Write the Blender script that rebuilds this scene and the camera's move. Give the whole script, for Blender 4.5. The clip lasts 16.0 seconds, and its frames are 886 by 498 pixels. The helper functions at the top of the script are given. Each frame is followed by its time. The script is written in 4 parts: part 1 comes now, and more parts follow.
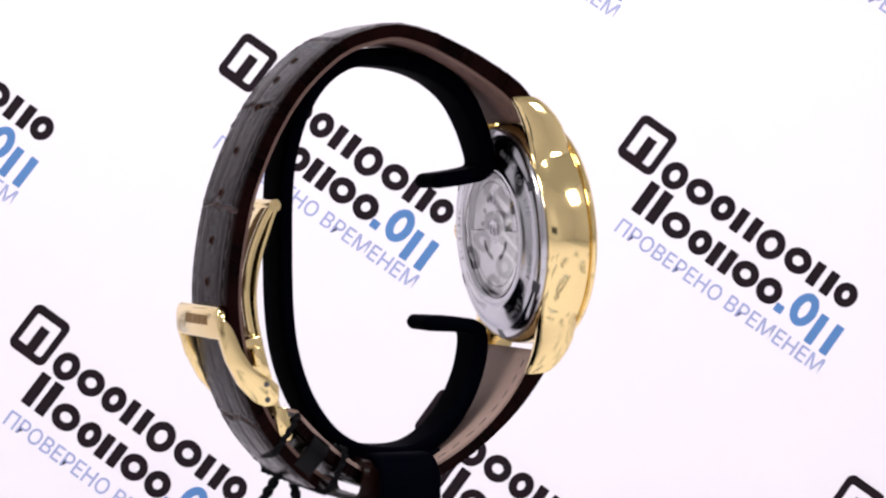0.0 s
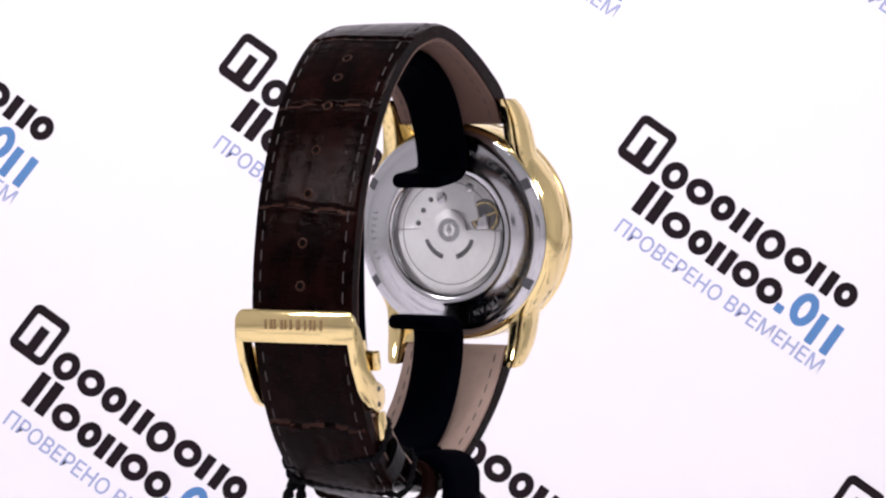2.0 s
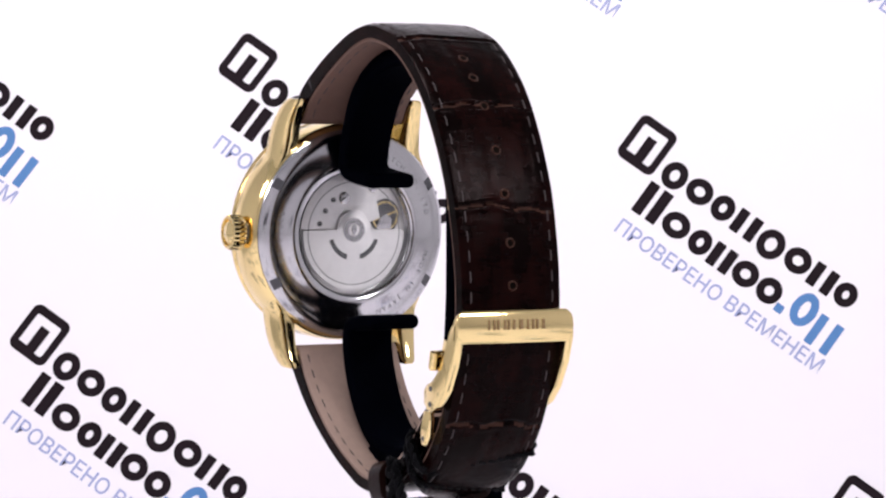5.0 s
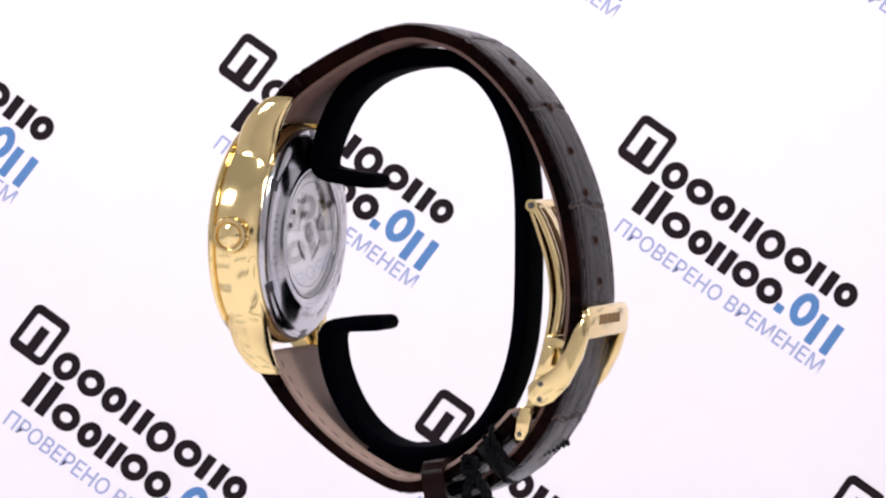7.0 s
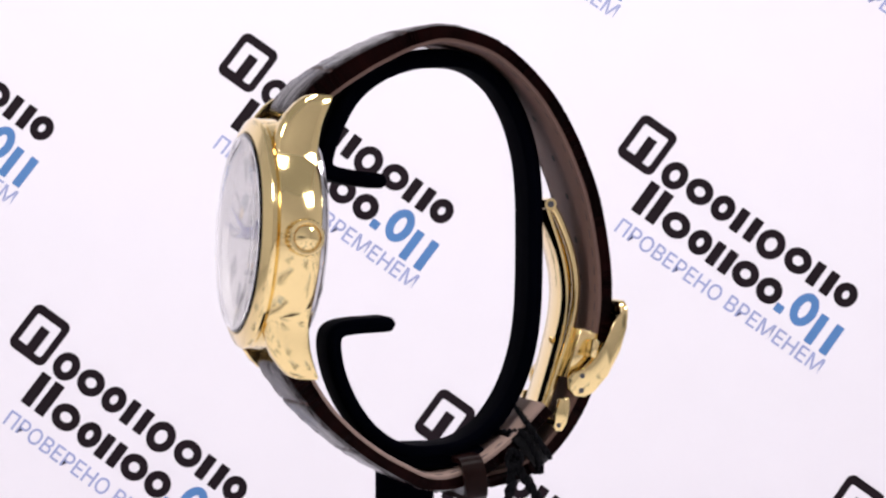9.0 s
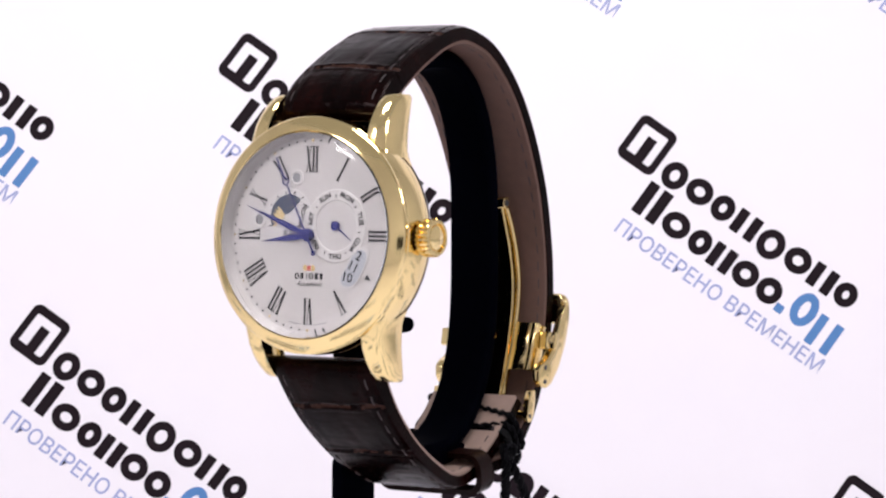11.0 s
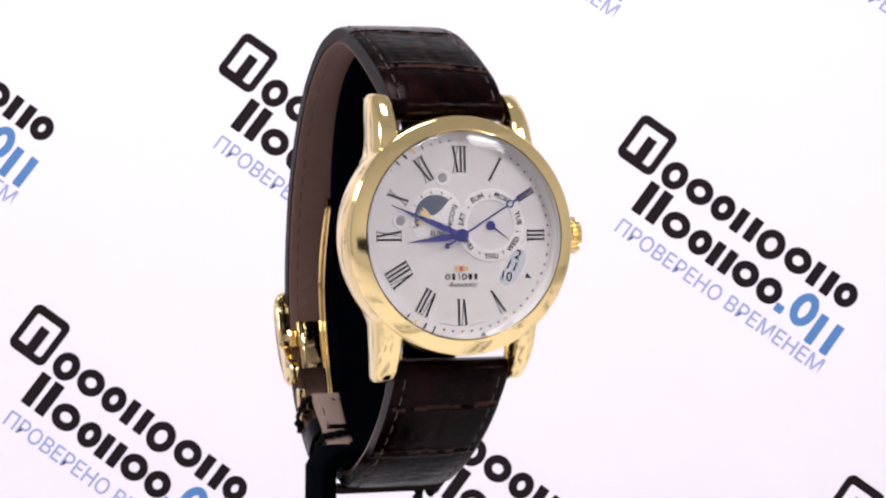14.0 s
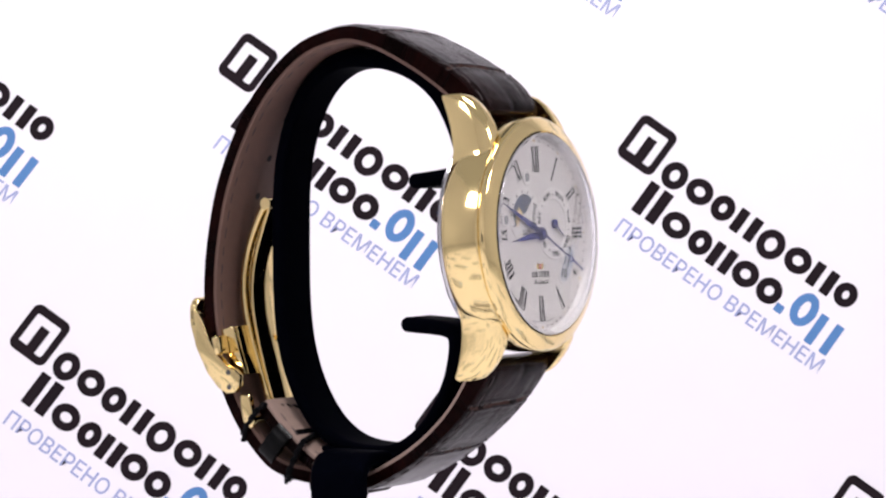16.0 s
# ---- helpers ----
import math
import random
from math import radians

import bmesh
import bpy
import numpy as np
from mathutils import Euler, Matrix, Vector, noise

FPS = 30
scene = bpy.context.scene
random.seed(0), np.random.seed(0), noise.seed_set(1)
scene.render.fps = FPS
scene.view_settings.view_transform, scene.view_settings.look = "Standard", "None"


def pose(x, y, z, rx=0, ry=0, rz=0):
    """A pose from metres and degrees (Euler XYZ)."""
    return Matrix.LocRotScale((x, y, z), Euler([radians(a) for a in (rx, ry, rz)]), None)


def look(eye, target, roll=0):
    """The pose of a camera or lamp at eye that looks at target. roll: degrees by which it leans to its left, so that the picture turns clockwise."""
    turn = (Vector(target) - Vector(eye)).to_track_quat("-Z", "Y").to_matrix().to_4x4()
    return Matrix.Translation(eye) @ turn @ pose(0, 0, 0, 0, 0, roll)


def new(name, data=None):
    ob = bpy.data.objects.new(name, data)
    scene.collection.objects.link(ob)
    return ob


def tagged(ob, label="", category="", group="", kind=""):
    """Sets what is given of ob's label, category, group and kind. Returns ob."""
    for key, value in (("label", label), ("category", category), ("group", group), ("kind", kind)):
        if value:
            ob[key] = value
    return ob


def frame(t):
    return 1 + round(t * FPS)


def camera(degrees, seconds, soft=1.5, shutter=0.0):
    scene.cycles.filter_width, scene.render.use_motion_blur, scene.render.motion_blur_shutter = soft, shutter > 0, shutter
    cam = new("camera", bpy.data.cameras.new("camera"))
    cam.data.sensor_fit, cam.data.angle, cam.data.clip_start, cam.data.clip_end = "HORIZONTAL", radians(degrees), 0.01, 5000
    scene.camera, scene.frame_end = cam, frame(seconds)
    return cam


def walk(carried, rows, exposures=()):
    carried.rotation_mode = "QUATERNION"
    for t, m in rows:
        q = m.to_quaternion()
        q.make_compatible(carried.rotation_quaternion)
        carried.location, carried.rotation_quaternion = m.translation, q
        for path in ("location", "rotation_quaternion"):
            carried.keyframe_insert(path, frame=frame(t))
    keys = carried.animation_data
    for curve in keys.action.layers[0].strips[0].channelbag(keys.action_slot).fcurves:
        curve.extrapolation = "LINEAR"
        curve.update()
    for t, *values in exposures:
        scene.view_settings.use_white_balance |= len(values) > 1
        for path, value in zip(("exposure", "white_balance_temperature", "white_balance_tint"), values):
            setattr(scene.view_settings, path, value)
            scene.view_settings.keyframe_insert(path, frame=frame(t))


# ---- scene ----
MM = 0.001
# camera: fixed, a little over half a metre from the turning axis, looking slightly down
cam = camera(17.82, 16.0, soft=2.3)
EYE, AIM = (0.0076, -0.5298, 0.01545), (0.0076, 0.0, 0.0)
walk(cam, [(0.0, look(EYE, AIM)), (16.0, look(EYE, AIM))],
     exposures=[(0.0, 0.10), (4.2, 0.11), (6.3, 0.11), (7.4, 0.05), (8.0, -0.04), (8.6, -0.03), (9.2, 0.0), (11.3, 0.06), (12.0, 0.0), (13.0, -0.02), (13.5, 0.01), (14.0, 0.09), (16.0, 0.12)])

# ---- light: a photo tent with a glowing daylight world above and soft panels ----
world = bpy.data.worlds.new("tent_daylight")
scene.world = world
world.use_nodes = True
wn = world.node_tree.nodes
wn["Background"].inputs["Color"].default_value = (0.98, 0.945, 1.0, 1)
wn["Background"].inputs["Strength"].default_value = 0.36


def softbox(name, eye, target, w, h, watts, colour=(1, 0.963, 0.986)):
    lamp = bpy.data.lights.new(name, "AREA")
    lamp.shape, lamp.size, lamp.size_y, lamp.energy, lamp.color = "RECTANGLE", w, h, watts, colour
    ob = new(name, lamp)
    ob.matrix_basis = look(eye, target)
    return ob


softbox("tent_lamp_top", (0.0, -0.10, 0.42), (0, 0, 0), 0.18, 0.10, 1.27)
softbox("tent_lamp_left", (-0.42, -0.30, 0.32), (0, 0.05, 0), 0.12, 0.12, 1.08)
softbox("tent_lamp_right", (0.42, -0.30, 0.32), (0, 0.05, 0), 0.12, 0.12, 1.08)


# ---- materials ----
def mat(name, colour, rough=0.5, metal=0.0, var=0.12, scale=400.0, bump=0.0, bump_scale=1500.0, spec=0.5, second=None, coat=0.0):
    """A procedural surface: two scales of colour variation, roughness variation and fine relief."""
    m = bpy.data.materials.new(name)
    m.use_nodes = True
    nt = m.node_tree
    b = nt.nodes["Principled BSDF"]
    b.inputs["Metallic"].default_value = metal
    b.inputs["Specular IOR Level"].default_value = spec
    b.inputs["Coat Weight"].default_value = coat
    tc = nt.nodes.new("ShaderNodeTexCoord")
    n1 = nt.nodes.new("ShaderNodeTexNoise")
    n1.inputs["Scale"].default_value, n1.inputs["Detail"].default_value = scale, 6
    n2 = nt.nodes.new("ShaderNodeTexNoise")
    n2.inputs["Scale"].default_value, n2.inputs["Detail"].default_value = scale * 0.12, 3
    for n in (n1, n2):
        nt.links.new(tc.outputs["Object"], n.inputs["Vector"])
    add = nt.nodes.new("ShaderNodeMath")
    add.operation = "ADD"
    nt.links.new(n1.outputs["Fac"], add.inputs[0])
    nt.links.new(n2.outputs["Fac"], add.inputs[1])
    ramp = nt.nodes.new("ShaderNodeMapRange")
    ramp.inputs["From Min"].default_value, ramp.inputs["From Max"].default_value = 0.6, 1.4
    nt.links.new(add.outputs[0], ramp.inputs["Value"])
    mix = nt.nodes.new("ShaderNodeMix")
    mix.data_type = "RGBA"
    lo = [c * (1 - var) for c in colour]
    hi = second or [min(1, c * (1 + var)) for c in colour]
    mix.inputs[6].default_value, mix.inputs[7].default_value = (*lo, 1), (*hi, 1)
    nt.links.new(ramp.outputs[0], mix.inputs[0])
    nt.links.new(mix.outputs[2], b.inputs["Base Color"])
    rr = nt.nodes.new("ShaderNodeMapRange")
    rr.inputs["To Min"].default_value, rr.inputs["To Max"].default_value = rough * 0.85, min(1, rough * 1.15)
    nt.links.new(n1.outputs["Fac"], rr.inputs["Value"])
    nt.links.new(rr.outputs[0], b.inputs["Roughness"])
    if bump:
        nb = nt.nodes.new("ShaderNodeTexNoise")
        nb.inputs["Scale"].default_value, nb.inputs["Detail"].default_value = bump_scale, 5
        nt.links.new(tc.outputs["Object"], nb.inputs["Vector"])
        bp = nt.nodes.new("ShaderNodeBump")
        bp.inputs["Strength"].default_value, bp.inputs["Distance"].default_value = bump, 0.0002
        nt.links.new(nb.outputs["Fac"], bp.inputs["Height"])
        nt.links.new(bp.outputs[0], b.inputs["Normal"])
    return m


def leather_mat(name, dark, warm, rough=0.12, spec=0.042):
    """Embossed hide, mapped along and across the strap in millimetres: pebbles, fine wrinkles both ways, warmer worn patches."""
    m = bpy.data.materials.new(name)
    m.use_nodes = True
    nt = m.node_tree
    b = nt.nodes["Principled BSDF"]
    b.inputs["Specular IOR Level"].default_value = spec
    b.inputs["Specular Tint"].default_value = (1.0, 0.78, 0.78, 1)
    uv = nt.nodes.new("ShaderNodeUVMap")
    uv.uv_map = "strap_mm"

    def grain(sx, sy, detail, rough_n=0.6, warp=0.0):
        mp = nt.nodes.new("ShaderNodeMapping")
        mp.inputs["Scale"].default_value = (sx, sy, 1)
        n = nt.nodes.new("ShaderNodeTexNoise")
        n.inputs["Scale"].default_value, n.inputs["Detail"].default_value, n.inputs["Roughness"].default_value = 1.0, detail, rough_n
        n.inputs["Distortion"].default_value = warp
        nt.links.new(uv.outputs[0], mp.inputs["Vector"])
        nt.links.new(mp.outputs[0], n.inputs["Vector"])
        return n.outputs["Fac"]

    def scaled_sum(pairs):
        total = None
        for out, w in pairs:
            k = nt.nodes.new("ShaderNodeMath")
            k.operation, k.inputs[1].default_value = "MULTIPLY_ADD", w
            k.inputs[2].default_value = 0.0
            nt.links.new(out, k.inputs[0])
            if total is not None:
                nt.links.new(total, k.inputs[2])
            total = k.outputs[0]
        return total

    mp = nt.nodes.new("ShaderNodeMapping")
    mp.inputs["Scale"].default_value = (1.1, 0.8, 1)
    nt.links.new(uv.outputs[0], mp.inputs["Vector"])
    cells = nt.nodes.new("ShaderNodeTexVoronoi")
    cells.feature, cells.inputs["Scale"].default_value = "DISTANCE_TO_EDGE", 1.0
    nt.links.new(mp.outputs[0], cells.inputs["Vector"])
    along, across, fine, broad = grain(1.9, 0.28, 5, 0.65, 0.4), grain(0.30, 2.3, 5, 0.65, 0.5), grain(3.2, 3.2, 4), grain(0.16, 0.10, 3)
    height = scaled_sum([(along, 0.55), (across, 0.75), (fine, 0.35), (cells.outputs["Distance"], 0.30)])
    bp = nt.nodes.new("ShaderNodeBump")
    bp.inputs["Strength"].default_value, bp.inputs["Distance"].default_value = 0.17, 0.0004
    nt.links.new(height, bp.inputs["Height"])
    nt.links.new(bp.outputs[0], b.inputs["Normal"])
    tone = nt.nodes.new("ShaderNodeMapRange")
    tone.inputs["From Min"].default_value, tone.inputs["From Max"].default_value = 0.9, 1.45
    nt.links.new(scaled_sum([(broad, 1.0), (across, 0.6), (along, 0.4)]), tone.inputs["Value"])
    mix = nt.nodes.new("ShaderNodeMix")
    mix.data_type = "RGBA"
    mix.inputs[6].default_value, mix.inputs[7].default_value = (*dark, 1), (*warm, 1)
    nt.links.new(tone.outputs[0], mix.inputs[0])
    nt.links.new(mix.outputs[2], b.inputs["Base Color"])
    rr = nt.nodes.new("ShaderNodeMapRange")
    rr.inputs["To Min"].default_value, rr.inputs["To Max"].default_value = rough * 0.6, rough * 1.5
    nt.links.new(fine, rr.inputs["Value"])
    nt.links.new(rr.outputs[0], b.inputs["Roughness"])
    return m


def glass_mat(name, ior=1.5):
    """Clear polished glass that bends and mirrors light."""
    m = bpy.data.materials.new(name)
    m.use_nodes = True
    nt = m.node_tree
    nt.nodes.remove(nt.nodes["Principled BSDF"])
    g = nt.nodes.new("ShaderNodeBsdfGlass")
    g.inputs["Roughness"].default_value, g.inputs["IOR"].default_value = 0.0, ior
    nt.links.new(g.outputs[0], nt.nodes["Material Output"].inputs["Surface"])
    return m


LEATHER = leather_mat("dark_brown_leather", (0.0012, 0.0003, 0.0003), (0.0140, 0.0030, 0.0026))
CREASE = mat("worn_russet_leather", (0.036, 0.014, 0.009), 0.45, spec=0.1, var=0.5, scale=900, bump=0.3)
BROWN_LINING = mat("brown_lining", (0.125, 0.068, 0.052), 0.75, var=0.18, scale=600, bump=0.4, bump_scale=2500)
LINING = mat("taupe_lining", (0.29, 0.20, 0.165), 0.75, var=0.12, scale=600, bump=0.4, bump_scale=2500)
EDGE = mat("strap_edge", (0.008, 0.004, 0.003), 0.5, var=0.3, scale=800, spec=0.15)
THREAD = mat("brown_thread", (0.045, 0.034, 0.036), 0.7, var=0.3, scale=2500, bump=0.5, bump_scale=5000)
GOLD = mat("polished_gold_plate", (0.89, 0.70, 0.34), 0.10, 1.0, var=0.04, scale=150, bump=0.02, bump_scale=300)
GOLD_SATIN = mat("satin_gold_plate", (0.88, 0.66, 0.30), 0.24, 1.0, var=0.05, scale=500, bump=0.05)
STEEL = mat("polished_steel", (0.55, 0.545, 0.57), 0.15, 1.0, var=0.05, scale=300, bump=0.03, bump_scale=500)
STEEL_SATIN = mat("brushed_steel", (0.80, 0.79, 0.80), 0.36, 0.75, var=0.08, scale=900, bump=0.1)
DARK_STEEL = mat("dark_steel", (0.10, 0.10, 0.11), 0.35, 0.8, var=0.2, scale=900)
BLACK = mat("black_plastic", (0.0007, 0.0009, 0.0022), 0.55, var=0.2, scale=350, bump=0.08, bump_scale=2200, spec=0.0015)
CORD = mat("black_elastic", (0.003, 0.003, 0.004), 0.7, var=0.35, scale=3000, bump=0.6, bump_scale=4000, spec=0.06)
DIAL = mat("silver_white_dial", (0.475, 0.45, 0.443), 0.38, 0.2, var=0.02, scale=300, bump=0.03, bump_scale=3000)
DIAL_RING = mat("dial_ring_silver", (0.51, 0.487, 0.48), 0.42, 0.15, var=0.03, scale=800)
INK = mat("black_dial_ink", (0.004, 0.004, 0.007), 0.4, var=0.2, scale=900, spec=0.1)
BLUE = mat("blued_steel", (0.022, 0.026, 0.20), 0.22, 0.55, var=0.1, scale=500)
DISC_BLUE = mat("night_blue_disc", (0.03, 0.045, 0.085), 0.35, var=0.2, scale=600)
DISC_SUN = mat("sun_yellow_print", (0.56, 0.42, 0.21), 0.5, var=0.15, scale=900)
RED = mat("red_print", (0.45, 0.06, 0.03), 0.5, var=0.1, scale=900)
ENGRAVE = mat("engraved_grey", (0.22, 0.22, 0.23), 0.5, 0.6, var=0.2, scale=1500)
GOLD_ENGRAVE = mat("engraved_gold_shadow", (0.30, 0.20, 0.10), 0.5, 0.7, var=0.2, scale=1500)
GLASS = glass_mat("mineral_glass")
VINYL = mat("matte_white_print_board", (0.87, 0.84, 0.885), 0.65, var=0.012, scale=60, bump=0.03, bump_scale=900, spec=0.3)
PRINT_BLACK = mat("printed_black", (0.0105, 0.0056, 0.0085), 0.6, var=0.25, scale=250, spec=0.1)
PRINT_BLUE = mat("printed_blue", (0.085, 0.215, 0.47), 0.6, var=0.1, scale=250, spec=0.3)
PRINT_LILAC = mat("printed_slogan_blue", (0.33, 0.37, 0.60), 0.6, var=0.08, scale=250, spec=0.3)
TENT = mat("white_tent_cloth", (0.87, 0.865, 0.88), 0.8, var=0.03, scale=40, bump=0.1, bump_scale=800)


# ---- mesh helpers; all lengths in millimetres ----
def part(name, bm, material, parent=None, label="", smooth=35):
    """Links a bmesh (in millimetres) as one mesh object under a thing or a part."""
    bmesh.ops.recalc_face_normals(bm, faces=bm.faces)
    for v in bm.verts:
        v.co *= MM
    me = bpy.data.meshes.new(name)
    bm.to_mesh(me)
    bm.free()
    me.materials.append(material)
    if smooth:
        me.shade_smooth()
        me.set_sharp_from_angle(angle=radians(smooth))
    ob = new(name, me)
    ob.parent = parent
    if label:
        ob["label"] = label
    return ob


def thing(name, label, category, group=""):
    ob = new(name)
    ob.empty_display_size = 0.01
    return tagged(ob, label, category, group)


def lathe(profile, n=96, axis="z", closed=True):
    """A turned body: profile of (radius, height) points, closed on itself."""
    bm = bmesh.new()
    rings = []
    for k in range(n):
        a = 2 * math.pi * k / n
        c, s = math.cos(a), math.sin(a)
        rings.append([bm.verts.new((r * c, r * s, z)) for r, z in profile])
    m = len(profile)
    for k in range(n):
        p, q = rings[k], rings[(k + 1) % n]
        for j in range(m if closed else m - 1):
            quad = [p[j], q[j], q[(j + 1) % m], p[(j + 1) % m]]
            bm.faces.new(quad)
    bmesh.ops.remove_doubles(bm, verts=bm.verts, dist=1e-5)
    return bm


def loft(sections, caps=True, closed=True):
    """Skins rings of equally many points."""
    bm = bmesh.new()
    rows = [[bm.verts.new(p) for p in sec] for sec in sections]
    m = len(rows[0])
    for a, b in zip(rows, rows[1:]):
        for j in range(m if closed else m - 1):
            bm.faces.new((a[j], b[j], b[(j + 1) % m], a[(j + 1) % m]))
    if caps:
        bm.faces.new(rows[0][::-1])
        bm.faces.new(rows[-1])
    return bm


def block(x0, x1, y0, y1, z0, z1, bevel=0.0, seg=2):
    bm = bmesh.new()
    bmesh.ops.create_cube(bm, size=1)
    for v in bm.verts:
        v.co = Vector(((x0 + x1) / 2 + v.co.x * (x1 - x0), (y0 + y1) / 2 + v.co.y * (y1 - y0), (z0 + z1) / 2 + v.co.z * (z1 - z0)))
    if bevel:
        bmesh.ops.bevel(bm, geom=bm.edges[:], offset=bevel, segments=seg, profile=0.5, affect="EDGES")
    return bm


def prism(points, z0, z1, bevel=0.0):
    """A flat outline in x, y raised from z0 to z1."""
    bm = bmesh.new()
    lo = [bm.verts.new((x, y, z0)) for x, y in points]
    hi = [bm.verts.new((x, y, z1)) for x, y in points]
    n = len(points)
    bm.faces.new(lo[::-1])
    top = bm.faces.new(hi)
    for k in range(n):
        bm.faces.new((lo[k], lo[(k + 1) % n], hi[(k + 1) % n], hi[k]))
    if bevel:
        bmesh.ops.bevel(bm, geom=list(top.edges), offset=bevel, segments=2, profile=0.5, affect="EDGES")
    return bm


def merge(bms):
    """Joins bmeshes into one."""
    out = bmesh.new()
    for b in bms:
        me = bpy.data.meshes.new("tmp")
        b.to_mesh(me)
        b.free()
        out.from_mesh(me)
        bpy.data.meshes.remove(me)
    return out


def moved(bm, m):
    bm.transform(m)
    return bm


def spline(points, step):
    """A Catmull-Rom curve through 2D points, resampled to even steps."""
    pts = [Vector(p) for p in points]
    ext = [2 * pts[0] - pts[1]] + pts + [2 * pts[-1] - pts[-2]]
    fine = []
    for k in range(1, len(ext) - 2):
        p0, p1, p2, p3 = ext[k - 1:k + 3]
        for j in range(24):
            t = j / 24
            fine.append(0.5 * (2 * p1 + (p2 - p0) * t + (2 * p0 - 5 * p1 + 4 * p2 - p3) * t * t + (3 * p1 - p0 - 3 * p2 + p3) * t ** 3))
    fine.append(pts[-1])
    acc = [0.0]
    for a, b in zip(fine, fine[1:]):
        acc.append(acc[-1] + (b - a).length)
    n = max(2, round(acc[-1] / step))
    out, k = [], 0
    for j in range(n + 1):
        s = acc[-1] * j / n
        while k < len(acc) - 2 and acc[k + 1] < s:
            k += 1
        f = (s - acc[k]) / max(1e-9, acc[k + 1] - acc[k])
        out.append(fine[k].lerp(fine[k + 1], min(1, max(0, f))))
    return out, acc[-1]


def normals(path):
    """Unit normals to the left of a 2D path."""
    out = []
    for k in range(len(path)):
        d = path[min(k + 1, len(path) - 1)] - path[max(k - 1, 0)]
        d.normalize()
        out.append(Vector((-d.y, d.x)))
    return out


def tube(path, r, n=10, caps=True, knots=0.0):
    """A round rod along 3D points; knots swells it in turns, like a braid."""
    pts = [Vector(p) for p in path]
    secs = []
    side = None
    for k, p in enumerate(pts):
        d = (pts[min(k + 1, len(pts) - 1)] - pts[max(k - 1, 0)]).normalized()
        if side is None:
            side = d.orthogonal().normalized()
        side = (side - d * side.dot(d)).normalized()
        up = d.cross(side)
        secs.append([p + (side * math.cos(2 * math.pi * j / n) + up * math.sin(2 * math.pi * j / n)) * r * (1 + knots * math.sin(k * 2.1 + 2 * math.pi * j / n * 2)) for j in range(n)])
    return loft(secs, caps)


def band(path, width, thick, rnd=0.8, corner=4, soft_ends=0.0, lead=0.0, swell=None):
    """A flat strip of rounded section along a 2D path in the plane x = 0; width lies along x."""
    sec = []
    hw, ht = width / 2 - rnd, thick / 2 - rnd
    for cx, cy, a0 in ((hw, ht, 0), (-hw, ht, 90), (-hw, -ht, 180), (hw, -ht, 270)):
        for k in range(corner + 1):
            a = radians(a0 + 90 * k / corner)
            sec.append((cx + rnd * math.cos(a), cy + rnd * math.sin(a)))
    rows = []
    run = 0.0
    total = sum((b - a).length for a, b in zip(path, path[1:]))
    for k, (p, n) in enumerate(zip(path, normals(path))):
        if k:
            run += (p - path[k - 1]).length
        f, e = 1.0, 0.0
        near = min(run, total - run)
        if soft_ends and near < soft_ends:
            f = max(0.12, math.sqrt(max(0.0, 1 - (1 - near / soft_ends) ** 2)))
            e = (1 - f) * soft_ends * 0.8
        if lead and run < lead:
            e = max(e, lead - math.sqrt(max(0.0, lead ** 2 - (lead - run) ** 2)))
        sw = (width / 2 - e) / (width / 2)
        if swell and swell[0] < run / total < swell[1]:
            f *= 1 + swell[2] * math.sin(math.pi * (run / total - swell[0]) / (swell[1] - swell[0]))
        rows.append([(x * sw, p.x + n.x * h * f, p.y + n.y * h * f) for x, h in sec])
    return loft(rows)


def text_bm(words, size, depth=0.02, shear=0.0, align="CENTER", spacing=1.0, bold=0.0):
    """Built-in lettering as a mesh in millimetres, lying in x, y."""
    cu = bpy.data.curves.new("lettering", "FONT")
    cu.body, cu.size, cu.extrude, cu.shear, cu.align_x, cu.align_y = words, size, depth / 2, shear, align, "CENTER"
    cu.space_character, cu.resolution_u, cu.offset = spacing, 3, bold * size
    ob = bpy.data.objects.new("lettering", cu)
    scene.collection.objects.link(ob)
    bpy.context.view_layer.update()
    me = bpy.data.meshes.new_from_object(ob.evaluated_get(bpy.context.evaluated_depsgraph_get()))
    bm = bmesh.new()
    bm.from_mesh(me)
    bpy.data.objects.remove(ob)
    bpy.data.curves.remove(cu)
    bpy.data.meshes.remove(me)
    return bm


def flat(angle, x=0.0, y=0.0, z=0.0):
    return Matrix.Translation((x, y, z)) @ Matrix.Rotation(radians(angle), 4, "Z")

# ---- the place: table, tent, printed board ----
def structure(name, bm, material, label, smooth=0):
    return tagged(part(name, bm, material, None, "", smooth), label, name.split("_")[0], "", "structure")


TABLE_Z = -95.0
DARK_CLOTH = mat("dark_backing_cloth", (0.03, 0.03, 0.033), 0.9, var=0.2, scale=30)
TABLE = mat("light_grey_table", (0.56, 0.55, 0.56), 0.7, var=0.15, scale=60, bump=0.1)
structure("floor", block(-700, 700, -900, 420, TABLE_Z - 20, TABLE_Z), TABLE, "light grey table top under the stand")
structure("wall_back", block(-700, 700, 420, 432, TABLE_Z - 20, 640), TENT, "plain white cloth wall behind the printed board")
structure("wall_left", block(-712, -700, -900, 420, TABLE_Z - 20, 640), TENT, "plain white cloth side wall")
structure("wall_right", block(700, 712, -900, 420, TABLE_Z - 20, 640), TENT, "plain white cloth side wall")

